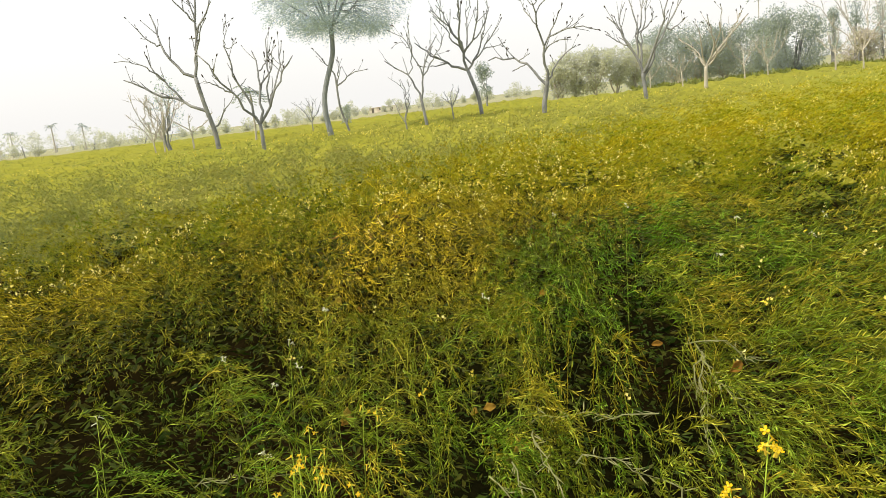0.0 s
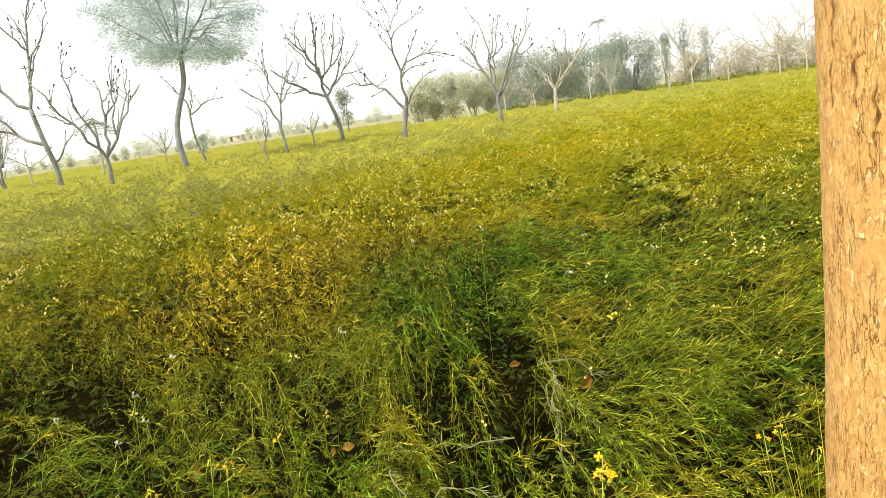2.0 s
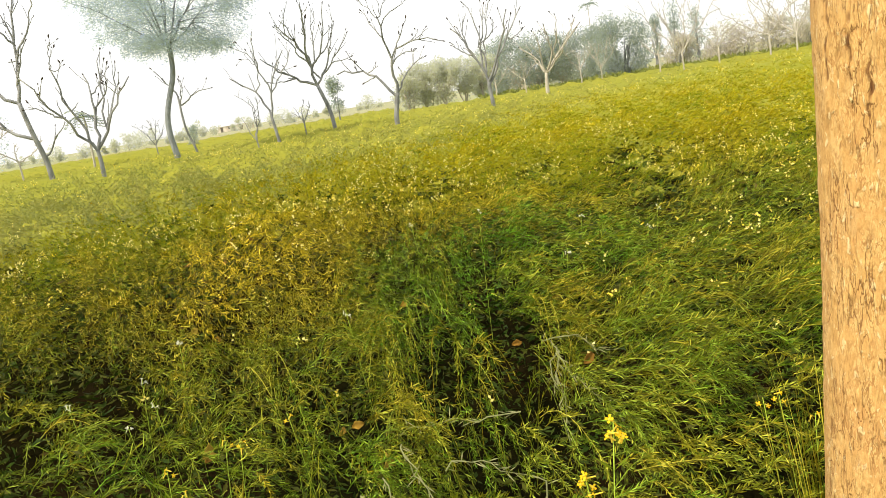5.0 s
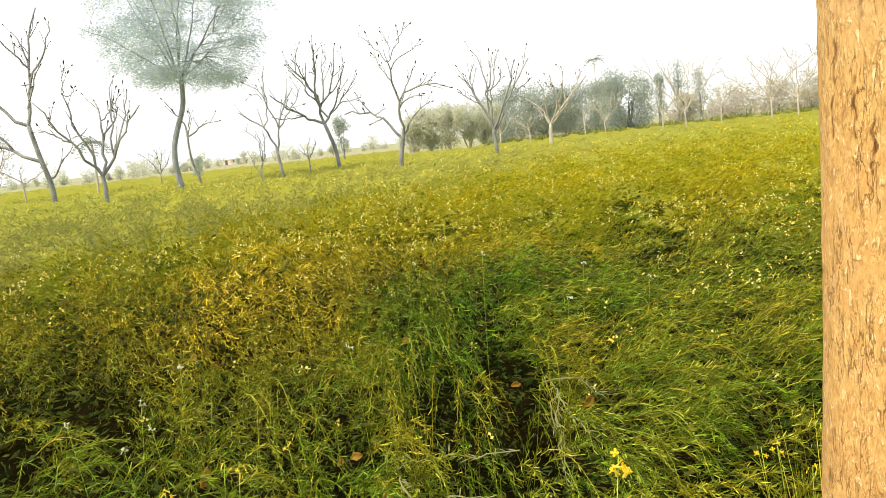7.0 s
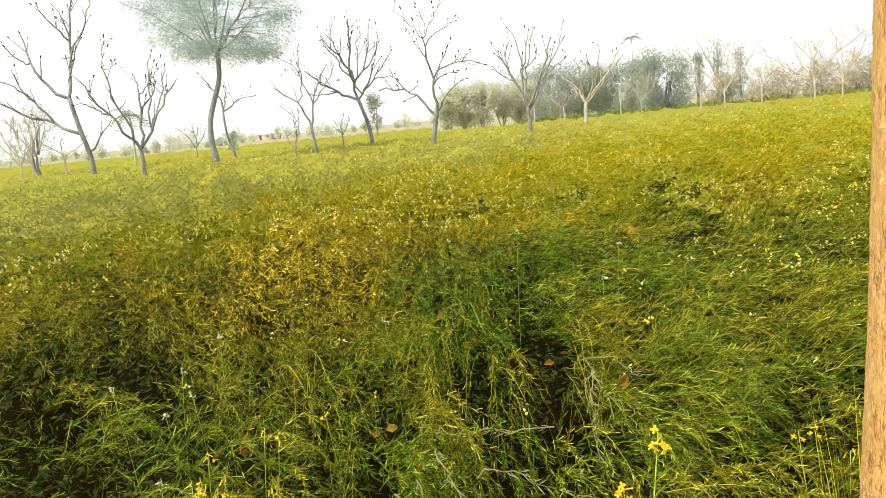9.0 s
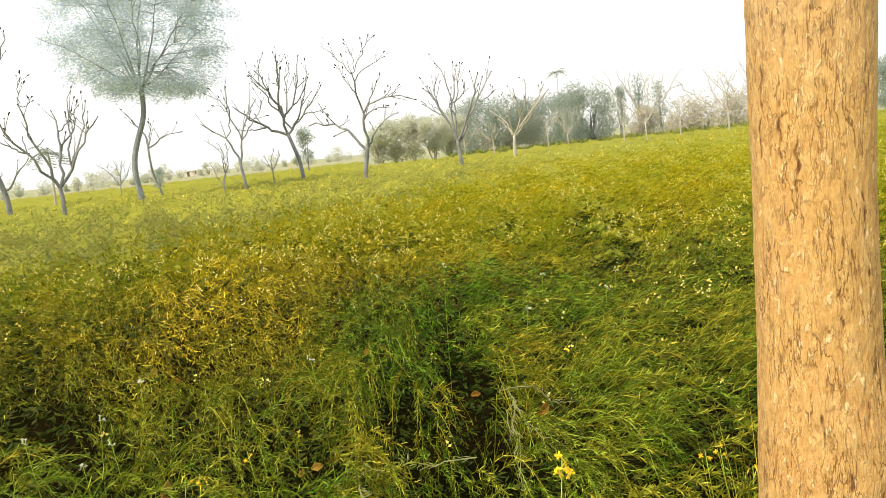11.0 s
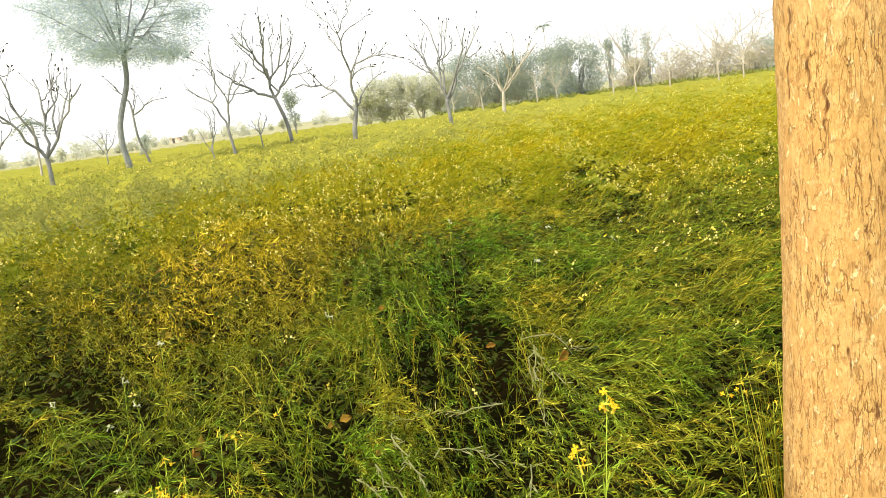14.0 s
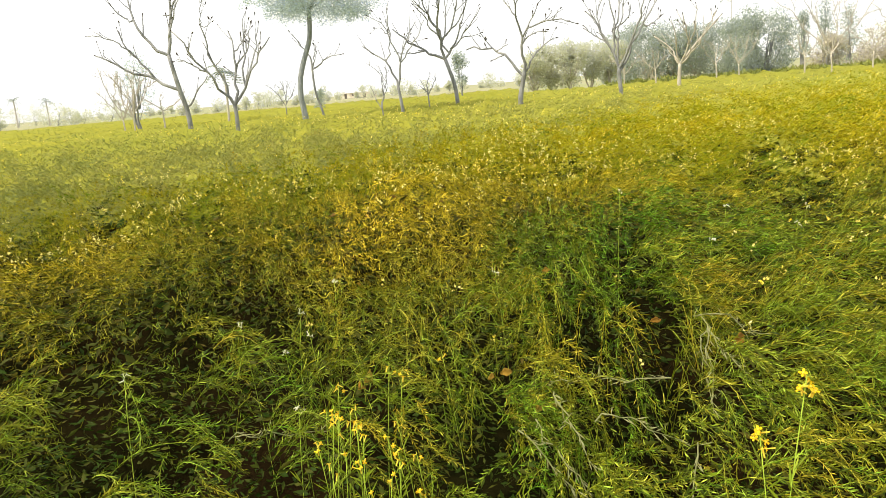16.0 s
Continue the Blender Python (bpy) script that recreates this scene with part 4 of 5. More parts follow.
bare_tree(1.08, 26.63, [(0.0, 0.0), (0.0, 1.03), (0.11, 1.47), (0.2, 1.87)],
          [(0.09, 1.72, -60, 2.3, 0.19), (-0.83, 2.7, 66, 0.55, 0.03), (-1.06, 2.78, -12, 0.4, -0.12), (0.22, 1.86, -5, 2.55, 0.0), (-0.01, 4.35, 32, 1.5, -0.06), (0.02, 4.3, -39, 1.7, 0.01),
           (-0.02, 4.27, 58, 1.35, -0.02), (0.03, 4.46, -11, 1.15, 0.05), (0.14, 3.64, -29, 1.4, -0.08), (0.19, 3.19, 85, 1.8, -0.15), (0.15, 2.83, 63, 0.9, -0.14), (0.79, 3.49, 50, 0.6, 0.1),
           (0.32, 3.33, 29, 1.2, 0.04), (0.24, 1.86, 44, 1.55, -0.11)],
          108, "leafless pollarded tree with low sideways limbs and forked top", 0.15)
bare_tree(4.88, 27.77, [(0.0, 0.0), (0.0, 0.81), (-0.04, 1.27), (-0.08, 1.74)],
          [(-0.08, 1.74, -27, 2.4, 0.05), (-0.47, 2.76, -51, 1.0, -0.08), (-0.16, 2.25, -10, 2.6, 0.07), (-0.13, 2.13, 7, 2.55, -0.03), (-0.03, 3.27, 31, 0.85, 0.18), (-0.04, 1.74, 22, 2.55, 0.02),
           (-0.02, 1.58, 30, 3.1, -0.02), (0.89, 3.14, 59, 0.85, 0.03), (-0.04, 2.64, 10, 2.05, -0.02), (-0.34, 2.59, -8, 1.85, -0.17)],
          109, "vase-shaped leafless pollarded tree with knobby shoots", 0.13)
bare_tree(8.69, 34.64, [(0.0, 0.0), (0.0, 1.0), (0.02, 1.37), (0.04, 1.73)],
          [(0.03, 1.68, -39, 1.85, 0.11), (0.07, 1.73, -9, 1.8, -0.03), (0.09, 1.72, 2, 2.15, 0.12), (0.09, 1.72, 42, 2.8, -0.04), (0.51, 2.64, 9, 1.6, 0.05), (1.13, 3.11, 29, 1.0, 0.05),
           (0.03, 1.68, 35, 1.9, 0.07), (0.01, 1.68, -36, 1.25, 0.07)],
          110, "pale-barked leafless pollarded tree spreading from a short bole", 0.15, BARK_PALE)


def vase_limbs(g, fork, height, n, spread):
    """Limbs of an ordinary pollard: a fan of shoots from the fork, each with a side shoot."""
    limbs = []
    for k in range(n):
        a = spread * (2 * k / (n - 1) - 1) + g.uniform(-6, 6)
        ln = (height - fork) / max(0.5, math.cos(math.radians(a))) * g.uniform(0.75, 1.0)
        limbs.append((0.0, fork, a, ln, g.uniform(-0.1, 0.1)))
        s = g.uniform(0.45, 0.7)
        limbs.append((ln * s * math.sin(math.radians(a)), fork + ln * s * math.cos(math.radians(a)), a + g.choice([-1, 1]) * g.uniform(20, 45), ln * g.uniform(0.3, 0.45), g.uniform(-0.1, 0.1)))
    return limbs


def place(az, dist):
    return STAND.x + dist * math.sin(math.radians(az)), STAND.y + dist * math.cos(math.radians(az))


for k, (az, dist, fork, height, n, spread, pale, twig) in enumerate((
        (21.9, 43.0, 1.7, 3.0, 4, 45, 1, 3), (23.5, 41.0, 1.6, 4.9, 7, 42, 1, 5), (26.0, 41.0, 1.6, 3.0, 4, 48, 1, 4), (29.3, 40.0, 1.8, 4.2, 6, 50, 1, 4),
        (31.0, 40.0, 1.7, 4.4, 7, 48, 1, 6), (12.0, 47.0, 1.6, 2.9, 4, 40, 1, 4), (16.2, 47.5, 1.6, 3.0, 5, 35, 1, 4), (9.8, 50.0, 1.4, 2.8, 4, 35, 1, 3),
        (17.7, 49.0, 1.5, 3.4, 5, 30, 1, 4), (-26.7, 37.0, 1.4, 3.7, 8, 30, 1, 9), (-27.4, 40.0, 1.3, 3.0, 5, 36, 1, 8), (-24.7, 36.0, 1.6, 2.4, 3, 50, 1, 6), (-15.9, 44.0, 1.3, 2.8, 4, 35, 0, 5), (34.5, 44.0, 1.6, 3.7, 6, 45, 1, 5), (41.4, 47.0, 1.5, 3.4, 5, 45, 1, 5), (47.0, 45.0, 1.5, 3.6, 5, 45, 1, 5))):
    g = np.random.default_rng(200 + k)
    px_, py_ = place(az, dist)
    bare_tree(px_, py_, [(0.0, 0.0), (g.uniform(-0.05, 0.05), fork * 0.6), (0.0, fork)], vase_limbs(g, fork, height, n, spread), 300 + k,
              "small pale leafless pollarded tree at the field edge" if pale else "small grey leafless tree with a haze of fine twigs", 0.07 if pale else 0.06, BARK_PALE if pale else None, twig + 3, False)


def leaf_cloud(pile, centres, radii, n, leaf, g, narrow=0.35):
    """Small pointed leaves in clumps round the centres, thinner towards the middle of each."""
    which = g.integers(0, len(centres), n)
    d = unit(g.normal(size=(n, 3)))
    r = g.uniform(0.15, 1.0, n) ** 0.5
    pos = centres[which] + d * (r * radii[which])[:, None]
    way = unit(d * 0.6 + g.normal(size=(n, 3)) * 0.7)
    ln = leaf * g.uniform(0.6, 1.4, n)
    tone = 0.35 + 0.3 * g.random(len(centres))
    v, t, rp = diamonds(pos, way, ln, ln * narrow, tone[which], r=g)
    pile.put(v, (), t, rp)


def leafy_tree(x, y, height, width, leaf_mat, seed, label, clumps=16, leaves=2600, leaf=0.16, bole=0.25, stems_=3, shape="round", category="tree", bark=None):
    g = np.random.default_rng(seed)
    e = holder("tree", x, y, 0, g.uniform(0, 360))
    cl = []
    for k in range(clumps):
        f = g.uniform(0, 1)
        z = height * (bole + (0.94 - bole) * f)
        if shape == "round":
            reach = width / 2 * math.sqrt(max(0.05, 1 - (1.7 * f - 0.75) ** 2)) * 0.8
        elif shape == "spire":
            reach = width / 2 * (1 - f) ** 0.8 * 0.9
        else:
            reach = width / 2 * (0.5 + 0.5 * f) * 0.85
        a = g.uniform(0, 6.28)
        rr = reach * math.sqrt(g.uniform(0.1, 1))
        cl.append((rr * math.cos(a), rr * math.sin(a), z))
    cl = np.array(cl)
    rad = width * g.uniform(0.15, 0.25, clumps) * (0.95 if shape == "spire" else 0.75 if shape == "cup" else 1.0)
    wood = Pile()
    for k in range(stems_):
        a = g.uniform(0, 6.28)
        s = np.linspace(0, 1, 7)
        wood.tube(np.stack([0.3 * s * math.cos(a) * width / 2 + g.normal(0, 0.03, 7), 0.3 * s * math.sin(a) * width / 2 + g.normal(0, 0.03, 7), -0.05 + s * height * 0.55], -1), (0.03 + height * 0.014) * (1 - 0.6 * s), 6)
    far = leaf > 0.4
    if not far:
        child(wood.finish("trunk", bark or BARK_GREY, True), e)
    for c in cl[:: 2]:
        limbs = wood if far else Pile()
        s = np.linspace(0, 1, 5)[:, None]
        p0 = np.array([c[0] * 0.15, c[1] * 0.15, min(height * (bole + 0.05), c[2] * 0.7)])
        limbs.tube(p0 + (c - p0) * s + g.normal(0, 0.05, (5, 3)) * s, 0.028 * np.linspace(1, 0.35, 5) * height / 4, 4)
        if not far:
            child(limbs.finish("limb", bark or BARK_GREY), e)
    if far:
        child(wood.finish("trunk", bark or BARK_GREY, True), e)
    crown = Pile()
    leaf_cloud(crown, cl, rad, leaves, leaf, g, narrow=0.4)
    child(crown.finish("crown", leaf_mat), e)
    return tagged(e, label, category)


def feathery_tree():
    """The one tree in leaf: a bent bole and a wide, thin, feathery crown."""
    g = np.random.default_rng(55)
    x, y = -7.50, 29.14
    d = Vector((x, y)) - STAND
    e = holder("tree", x, y, 0, math.degrees(math.atan2(d.y, d.x)) - 90)
    bends = np.array([(0.02, -0.05), (0.0, 0.86), (-0.11, 1.62), (-0.06, 2.41), (0.21, 3.16), (0.52, 3.89), (0.59, 4.55), (0.59, 5.0)])
    s = np.linspace(0, 7, 26)
    path = np.stack([np.interp(s, range(8), bends[:, 0]), 0 * s, np.interp(s, range(8), bends[:, 1])], -1)
    for _ in range(2):
        path[1:-1] = (path[:-2] + 2 * path[1:-1] + path[2:]) / 4
    bole = Pile()
    bole.tube(path, np.interp(s, [0, 1, 3, 7], [0.165, 0.122, 0.106, 0.090]), 12)
    child(bole.finish("trunk", BARK_FEATHER, True), e)
    fork = path[-1]
    # steep limbs that part again and again, ending under flat pads of leaf
    limbs = []
    for k in range(11):
        a = k * 2.4 + g.uniform(-0.3, 0.3)
        tilt = math.radians([10, 30, 44, 22, 52, 36, 58, 18, 48, 28, 62][k])
        ln = [5.2, 4.6, 4.2, 5.0, 3.9, 4.5, 3.5, 5.0, 4.1, 4.7, 3.2][k]
        t = np.linspace(0, 1, 11)
        hor = np.array([math.cos(a), math.sin(a), 0])
        p = fork + hor * (ln * math.sin(tilt) * t ** 0.9)[:, None] + np.array([0, 0, 1.0]) * (ln * (math.cos(tilt) * t - 0.10 * t ** 3))[:, None]
        p[1:] += np.cumsum(g.normal(0, 0.035, (10, 3)), 0)
        lp = Pile()
        lp.tube(p, 0.036 * (1 - 0.85 * t) + 0.004, 6)
        limbs.append((p, child(lp.finish("branch", BARK_FEATHER, True), e)))
    joints = np.concatenate([p[3:] for p, _ in limbs])
    owner = np.repeat(np.arange(11), 8)
    leaves = Pile()
    for k in range(250):
        up = 0.0
        while True:
            up = g.uniform(-0.1, 5.3)
            wide = 3.15 * math.sqrt(max(0.06, 1 - ((up - 2.6) / 3.2) ** 2))
            if g.random() < (wide / 3.15) ** 1.4:
                break
        a, r = g.uniform(0, 6.283), wide * math.sqrt(g.uniform(0.06, 1.0))
        up -= 0.30 * max(0.0, math.cos(a)) * (up < 1.2)
        if up < 0.35:
            r = max(r, 0.55 * wide)
        pad = fork + np.array([r * math.cos(a) * 1.02 + 0.4, r * math.sin(a), up - 0.10 * r])
        reach = np.linalg.norm(joints - pad, axis=1) + 1.2 * np.maximum(0, joints[:, 2] - pad[2])
        i = int(np.argmin(reach))
        u = np.linspace(0, 1, 6)[:, None]
        q = joints[i] + (pad - joints[i]) * u + np.array([0, 0, 0.22]) * np.linalg.norm(pad - joints[i]) * u * (1 - u) + g.normal(0, 0.03, (6, 3)) * u
        tw = Pile()
        tw.tube(q, 0.013 * (1 - 0.75 * u[:, 0]), 4)
        child(tw.finish("twig", BARK_FEATHER), limbs[owner[i]][1])
        # leaflets: a flat, frayed pad with hanging ends
        n = int(g.integers(260, 360))
        size = g.uniform(0.35, 0.8)
        b, rr = g.uniform(0, 6.283, n), size * np.sqrt(g.uniform(0, 1, n))
        pos = pad + np.stack([rr * np.cos(b), rr * np.sin(b), g.normal(0, 0.15, n) - 0.22 * rr ** 2], -1)
        along = unit(np.stack([np.cos(b), np.sin(b), np.full(n, -0.25)], -1) + g.normal(0, 0.45, (n, 3)))
        ln_ = g.uniform(0.06, 0.13, n)
        v, tr_, rp = diamonds(pos, along, ln_, ln_ * 0.25, np.full(n, g.uniform(0.25, 0.75)), r=g)
        leaves.put(v, (), tr_, rp)
    child(leaves.finish("crown", LEAF_FEATHER), e, "thin feathery grey-green foliage")
    tagged(e, "tall feathery-leaved tree with bent dark bole in mustard", "tree")


feathery_tree()

# olive-brown clump beyond the field
for k, (az, dist, h, w) in enumerate(((3.2, 57, 3.5, 2.9), (4.5, 58, 4.0, 3.4), (5.9, 57, 4.1, 3.6), (7.3, 58, 4.1, 3.4), (8.8, 60, 4.0, 3.2))):
    leafy_tree(*place(az, dist), h, w, LEAF_OLIVE_HAZED, 400 + k, "low olive-brown bushy tree in a clump beyond the crop", 26, 5600, 0.17, 0.30, 3, "cup", bark=BARK_PALE)
# green trees behind, with haze put into their leaf colour
for k, (az, dist, h, w) in enumerate(((9.6, 77, 5.2, 5.2), (11.4, 74, 5.9, 5.6), (13.2, 77, 5.7, 5.2), (14.9, 75, 5.0, 4.8), (16.4, 74, 5.2, 4.8), (17.8, 70, 5.0, 4.4), (33.0, 78, 3.6, 4.0), (35.4, 76, 4.0, 3.6))):
    leafy_tree(*place(az, dist), h, w, LEAF_GREEN_HAZED, 420 + k, "dusty dark green tree in the far row", 30, 9000, 0.18, 0.12, 2, "round", bark=BARK_PALE)
for k, (az, dist, h, w) in enumerate(((37.2, 74, 4.2, 3.2), (39.6, 70, 4.7, 4.0), (41.5, 78, 3.9, 3.4), (43.3, 68, 4.9, 4.4), (45.3, 70, 5.2, 5.0), (47.2, 69, 4.8, 4.4))):
    leafy_tree(*place(az, dist), h, w, LEAF_GREEN_HAZED, 470 + k, "hazy grey-green tree with open crown beyond the field", 26, 5200, 0.2, 0.22, 3, "round")
leafy_tree(*place(19.3, 57), 5.2, 4.4, LEAF_GREEN_HAZED, 440, "large rounded dusty green bushy tree", 40, 14000, 0.15, 0.06, 3, "round")
for k, (az, dist, h, w) in enumerate(((21.8, 70, 5.9, 2.1), (23.1, 70, 6.2, 2.5), (24.6, 71, 5.5, 2.4))):
    leafy_tree(*place(az, dist), h, w, LEAF_GREEN_HAZED, 445 + k, "narrow dusty evergreen spire beyond the field", 22, 1500, 0.17, 0.05, 1, "spire")
for k, (az, dist, h, w) in enumerate(((25.8, 66, 3.0, 3.4), (27.6, 67, 2.9, 3.6), (29.6, 66, 3.2, 3.6), (31.8, 64, 3.6, 3.2), (23.4, 62, 2.9, 3.0))):
    leafy_tree(*place(az, dist), h, w, LEAF_DRY, 450 + k, "dry buff leafless thicket beyond the field", 18, 3200, 0.2, 0.1, 3, "round", "bush")
leafy_tree(*place(-2.5, 56), 4.2, 1.7, LEAF_GREEN_HAZED, 460, "small narrow grey-green tree behind the field", 16, 1900, 0.13, 0.42, 1, "round")
leafy_tree(*place(-26.3, 41), 4.4, 2.4, LEAF_FEATHER, 461, "thin pale-leaved small tree at the field side", 14, 700, 0.12, 0.35, 2, "round")
leafy_tree(*place(-13.2, 60), 2.2, 1.4, LEAF_GREEN_HAZED, 462, "small dark round bush at the field edge", 10, 900, 0.14, 0.1, 2, "round", "bush")


def palm(az, dist, height, crown, label, seed, thick=0.10):
    g = np.random.default_rng(seed)
    e = holder("palm_tree", *place(az, dist))
    s = np.linspace(0, 1, 10)
    pl = Pile()
    pl.tube(np.stack([0.15 * np.sin(s * 2), 0 * s, -0.05 + s * height], -1), thick * np.linspace(1.3, 0.8, 10), 7)
    child(pl.finish("trunk", BARK_PALE, True), e)
    top = np.array([0.15 * math.sin(2), 0, height])
    for k in range(13):
        a, up = k * 2.4, g.uniform(0.0, 1.4)
        hor = np.array([math.cos(a), math.sin(a), 0])
        u = np.linspace(0, 1, 9)
        mid = top + hor * (crown * u)[:, None] + np.array([0, 0, 1]) * (crown * (up * u - 0.9 * u ** 2))[:, None]
        f = Pile()
        f.tube(mid, 0.02 * (1 - 0.7 * u), 3)
        b = np.repeat(mid[1:], 4, 0)
        sd = np.cross(hor, [0, 0, 1])
        w = unit(hor * 0.6 + sd * np.tile([1, -1, 0.8, -0.8], 8)[:, None] + np.array([0, 0, -0.25]))
        v, t, r = diamonds(b, w, np.full(len(b), crown * 0.32), np.full(len(b), crown * 0.05), np.full(len(b), 0.5), r=g)
        f.put(v, (), t, r)
        child(f.finish("frond", LEAF_GREEN_HAZED), e)
    return tagged(e, label, "palm tree")


palm(17.2, 107, 10.1, 1.3, "very tall slender palm far beyond the trees", 70, 0.06)
palm(-20.3, 38, 3.2, 0.8, "small palm with drooping fronds behind the pollards", 71, 0.05)
for k, (az, dist, h) in enumerate(((-39.5, 230, 7), (-36.2, 240, 6.5), (-33.7, 250, 8), (-31.8, 245, 7), (-27.5, 300, 6.0))):
    palm(az, dist, h, 1.7, "distant palm on the hazy horizon", 72 + k, 0.2)

# far line of trees along the horizon
far_rng = np.random.default_rng(91)
for k in range(72):
    az = -47 + k * 0.74 + far_rng.uniform(-0.5, 0.5)
    dist = far_rng.uniform(190, 300)
    h = far_rng.uniform(2.0, 4.6) * (1.5 if az < -31 else 1)
    leafy_tree(*place(az, dist), h, h * far_rng.uniform(0.9, 1.7), LEAF_OLIVE_HAZED, 500 + k, "distant hazy tree along the horizon", 9, 520, 0.5, 0.08, 1, "round")
for k in range(16):
    az = 4 + k * 2.9 + far_rng.uniform(-0.8, 0.8)
    h = far_rng.uniform(4.5, 7.5)
    leafy_tree(*place(az, far_rng.uniform(130, 190)), h, h * 1.3, LEAF_GREEN_HAZED if k % 2 else LEAF_OLIVE_HAZED, 560 + k, "distant dusty tree behind the near row", 10, 520, 0.45, 0.1, 1, "round")


def hedge_strip():
    """A taller green strip of another crop along the far edge."""
    p = Pile()
    g = np.random.default_rng(17)
    n = 9000
    az = g.uniform(8.5, 33, n)
    dist = g.uniform(51.5, 56.5, n)
    x, y = STAND.x + dist * np.sin(np.radians(az)), STAND.y + dist * np.cos(np.radians(az))
    z = g.uniform(0.3, 0.85, n) + 0.10 * waves(x, y, 3, 77)
    v, t, r = diamonds(np.stack([x, y, z], -1), unit(g.normal(size=(n, 3)) + np.array([0, 0, 0.6])), g.uniform(0.2, 0.4, n), g.uniform(0.08, 0.14, n), 0.36 + 0.08 * waves(x, y, 4, 78), r=g)
    p.put(v, (), t, r)
    # Uses the crop colours with haze mixed in, like the far field.
    tagged(p.finish("hedge", CROP_HAZED), "green strip of taller growth along the far field edge", "hedge", kind="stuff")


hedge_strip()


def hut(az, dist, w, d, h, wall, label, seed):
    g = np.random.default_rng(seed)
    px_, py_ = place(az, dist)
    e = holder("house", px_, py_, 0, -az + g.uniform(-15, 15))
    bm = bmesh.new()
    bmesh.ops.create_cube(bm, size=1, matrix=Matrix.Translation((0, 0, h / 2)) @ Matrix.Diagonal((w, d, h, 1)))
    bmesh.ops.bevel(bm, geom=bm.edges[:], offset=0.06, segments=2, affect="EDGES")
    me = bpy.data.meshes.new("wall")
    bm.to_mesh(me)
    bm.free()
    me.materials.append(wall)
    child(new("wall", me), e)
    bm = bmesh.new()
    bmesh.ops.create_cube(bm, size=1, matrix=Matrix.Translation((0, 0, h + 0.13)) @ Matrix.Diagonal((w + 0.4, d + 0.4, 0.26, 1)))
    bmesh.ops.bevel(bm, geom=bm.edges[:], offset=0.05, segments=2, affect="EDGES")
    me = bpy.data.meshes.new("roof")
    bm.to_mesh(me)
    bm.free()
    me.materials.append(ROOF if wall is MUDWALL else PLASTER)
    child(new("roof", me), e)
    # door and window panels on the wall, their inner shade painted dark
    for k, (fx, dw, z0, z1) in enumerate(((-0.25, 1.0, 0.02, 2.0), (0.2, 0.8, 1.0, 1.9))):
        bm = bmesh.new()
        bmesh.ops.create_cube(bm, size=1, matrix=Matrix.Translation((fx * w, -d / 2 - 0.02, (z0 + z1) / 2)) @ Matrix.Diagonal((dw, 0.1, z1 - z0, 1)))
        bmesh.ops.bevel(bm, geom=bm.edges[:], offset=0.02, segments=1, affect="EDGES")
        me = bpy.data.meshes.new("door" if k == 0 else "window")
        bm.to_mesh(me)
        bm.free()
        me.materials.append(OPENING)
        child(new("door" if k == 0 else "window", me), e)
    return tagged(e, label, "house")


hut(47.3, 98, 7, 4, 2.5, MUDWALL, "low ochre mud-walled farm building beyond the field", 1)
hut(-10.8, 330, 7, 5, 2.1, PLASTER, "distant pale plastered farmhouse with flat roof", 2)
hut(-9.2, 340, 10, 5, 2.1, PLASTER, "distant pale plastered farmhouse with flat roof", 3)
hut(-38.6, 240, 14, 5, 2.4, PLASTER, "distant pale plastered farmhouse with flat roof", 4)
hut(11.2, 92, 6, 4, 2.4, PLASTER, "pale farm hut half hidden behind the trees", 5)
hut(33.4, 88, 7, 4, 2.4, PLASTER, "pale farm hut half hidden behind the trees", 6)

# ---- single flowering stalks and withered leaves near the way ----


def blossom(s, g):
    """Four rounded yellow petals."""
    pl = Pile()
    for k in range(4):
        a = k * math.pi / 2 + g.uniform(-0.15, 0.15)
        d = np.array([math.cos(a), math.sin(a), 0.35])
        w = np.array([-math.sin(a), math.cos(a), 0])
        pl.put([(0, 0, 0), d * s * 0.55 + w * s * 0.36, d * s * 0.95 + w * s * 0.24, d * s - np.array([0, 0, 0.12 * s]), d * s * 0.95 - w * s * 0.24, d * s * 0.55 - w * s * 0.36],
               (), [(0, 1, 2), (0, 2, 3), (0, 3, 4), (0, 4, 5)], g.uniform(0.0, 0.35))
    pl.tube(np.array([(0, 0, -0.012), (0, 0, 0.0), (0, 0, s * 0.3)]), [0.0012, 0.0015, 0.002], 4)
    return pl


blossom_meshes = []
for k in range(8):
    b_ob = blossom(0.0052 + 0.0005 * (k % 4), np.random.default_rng(600 + k)).finish("blossom", PETAL if k < 4 else PETAL_WHITE)
    blossom_meshes.append(b_ob.data)
    bpy.data.objects.remove(b_ob)


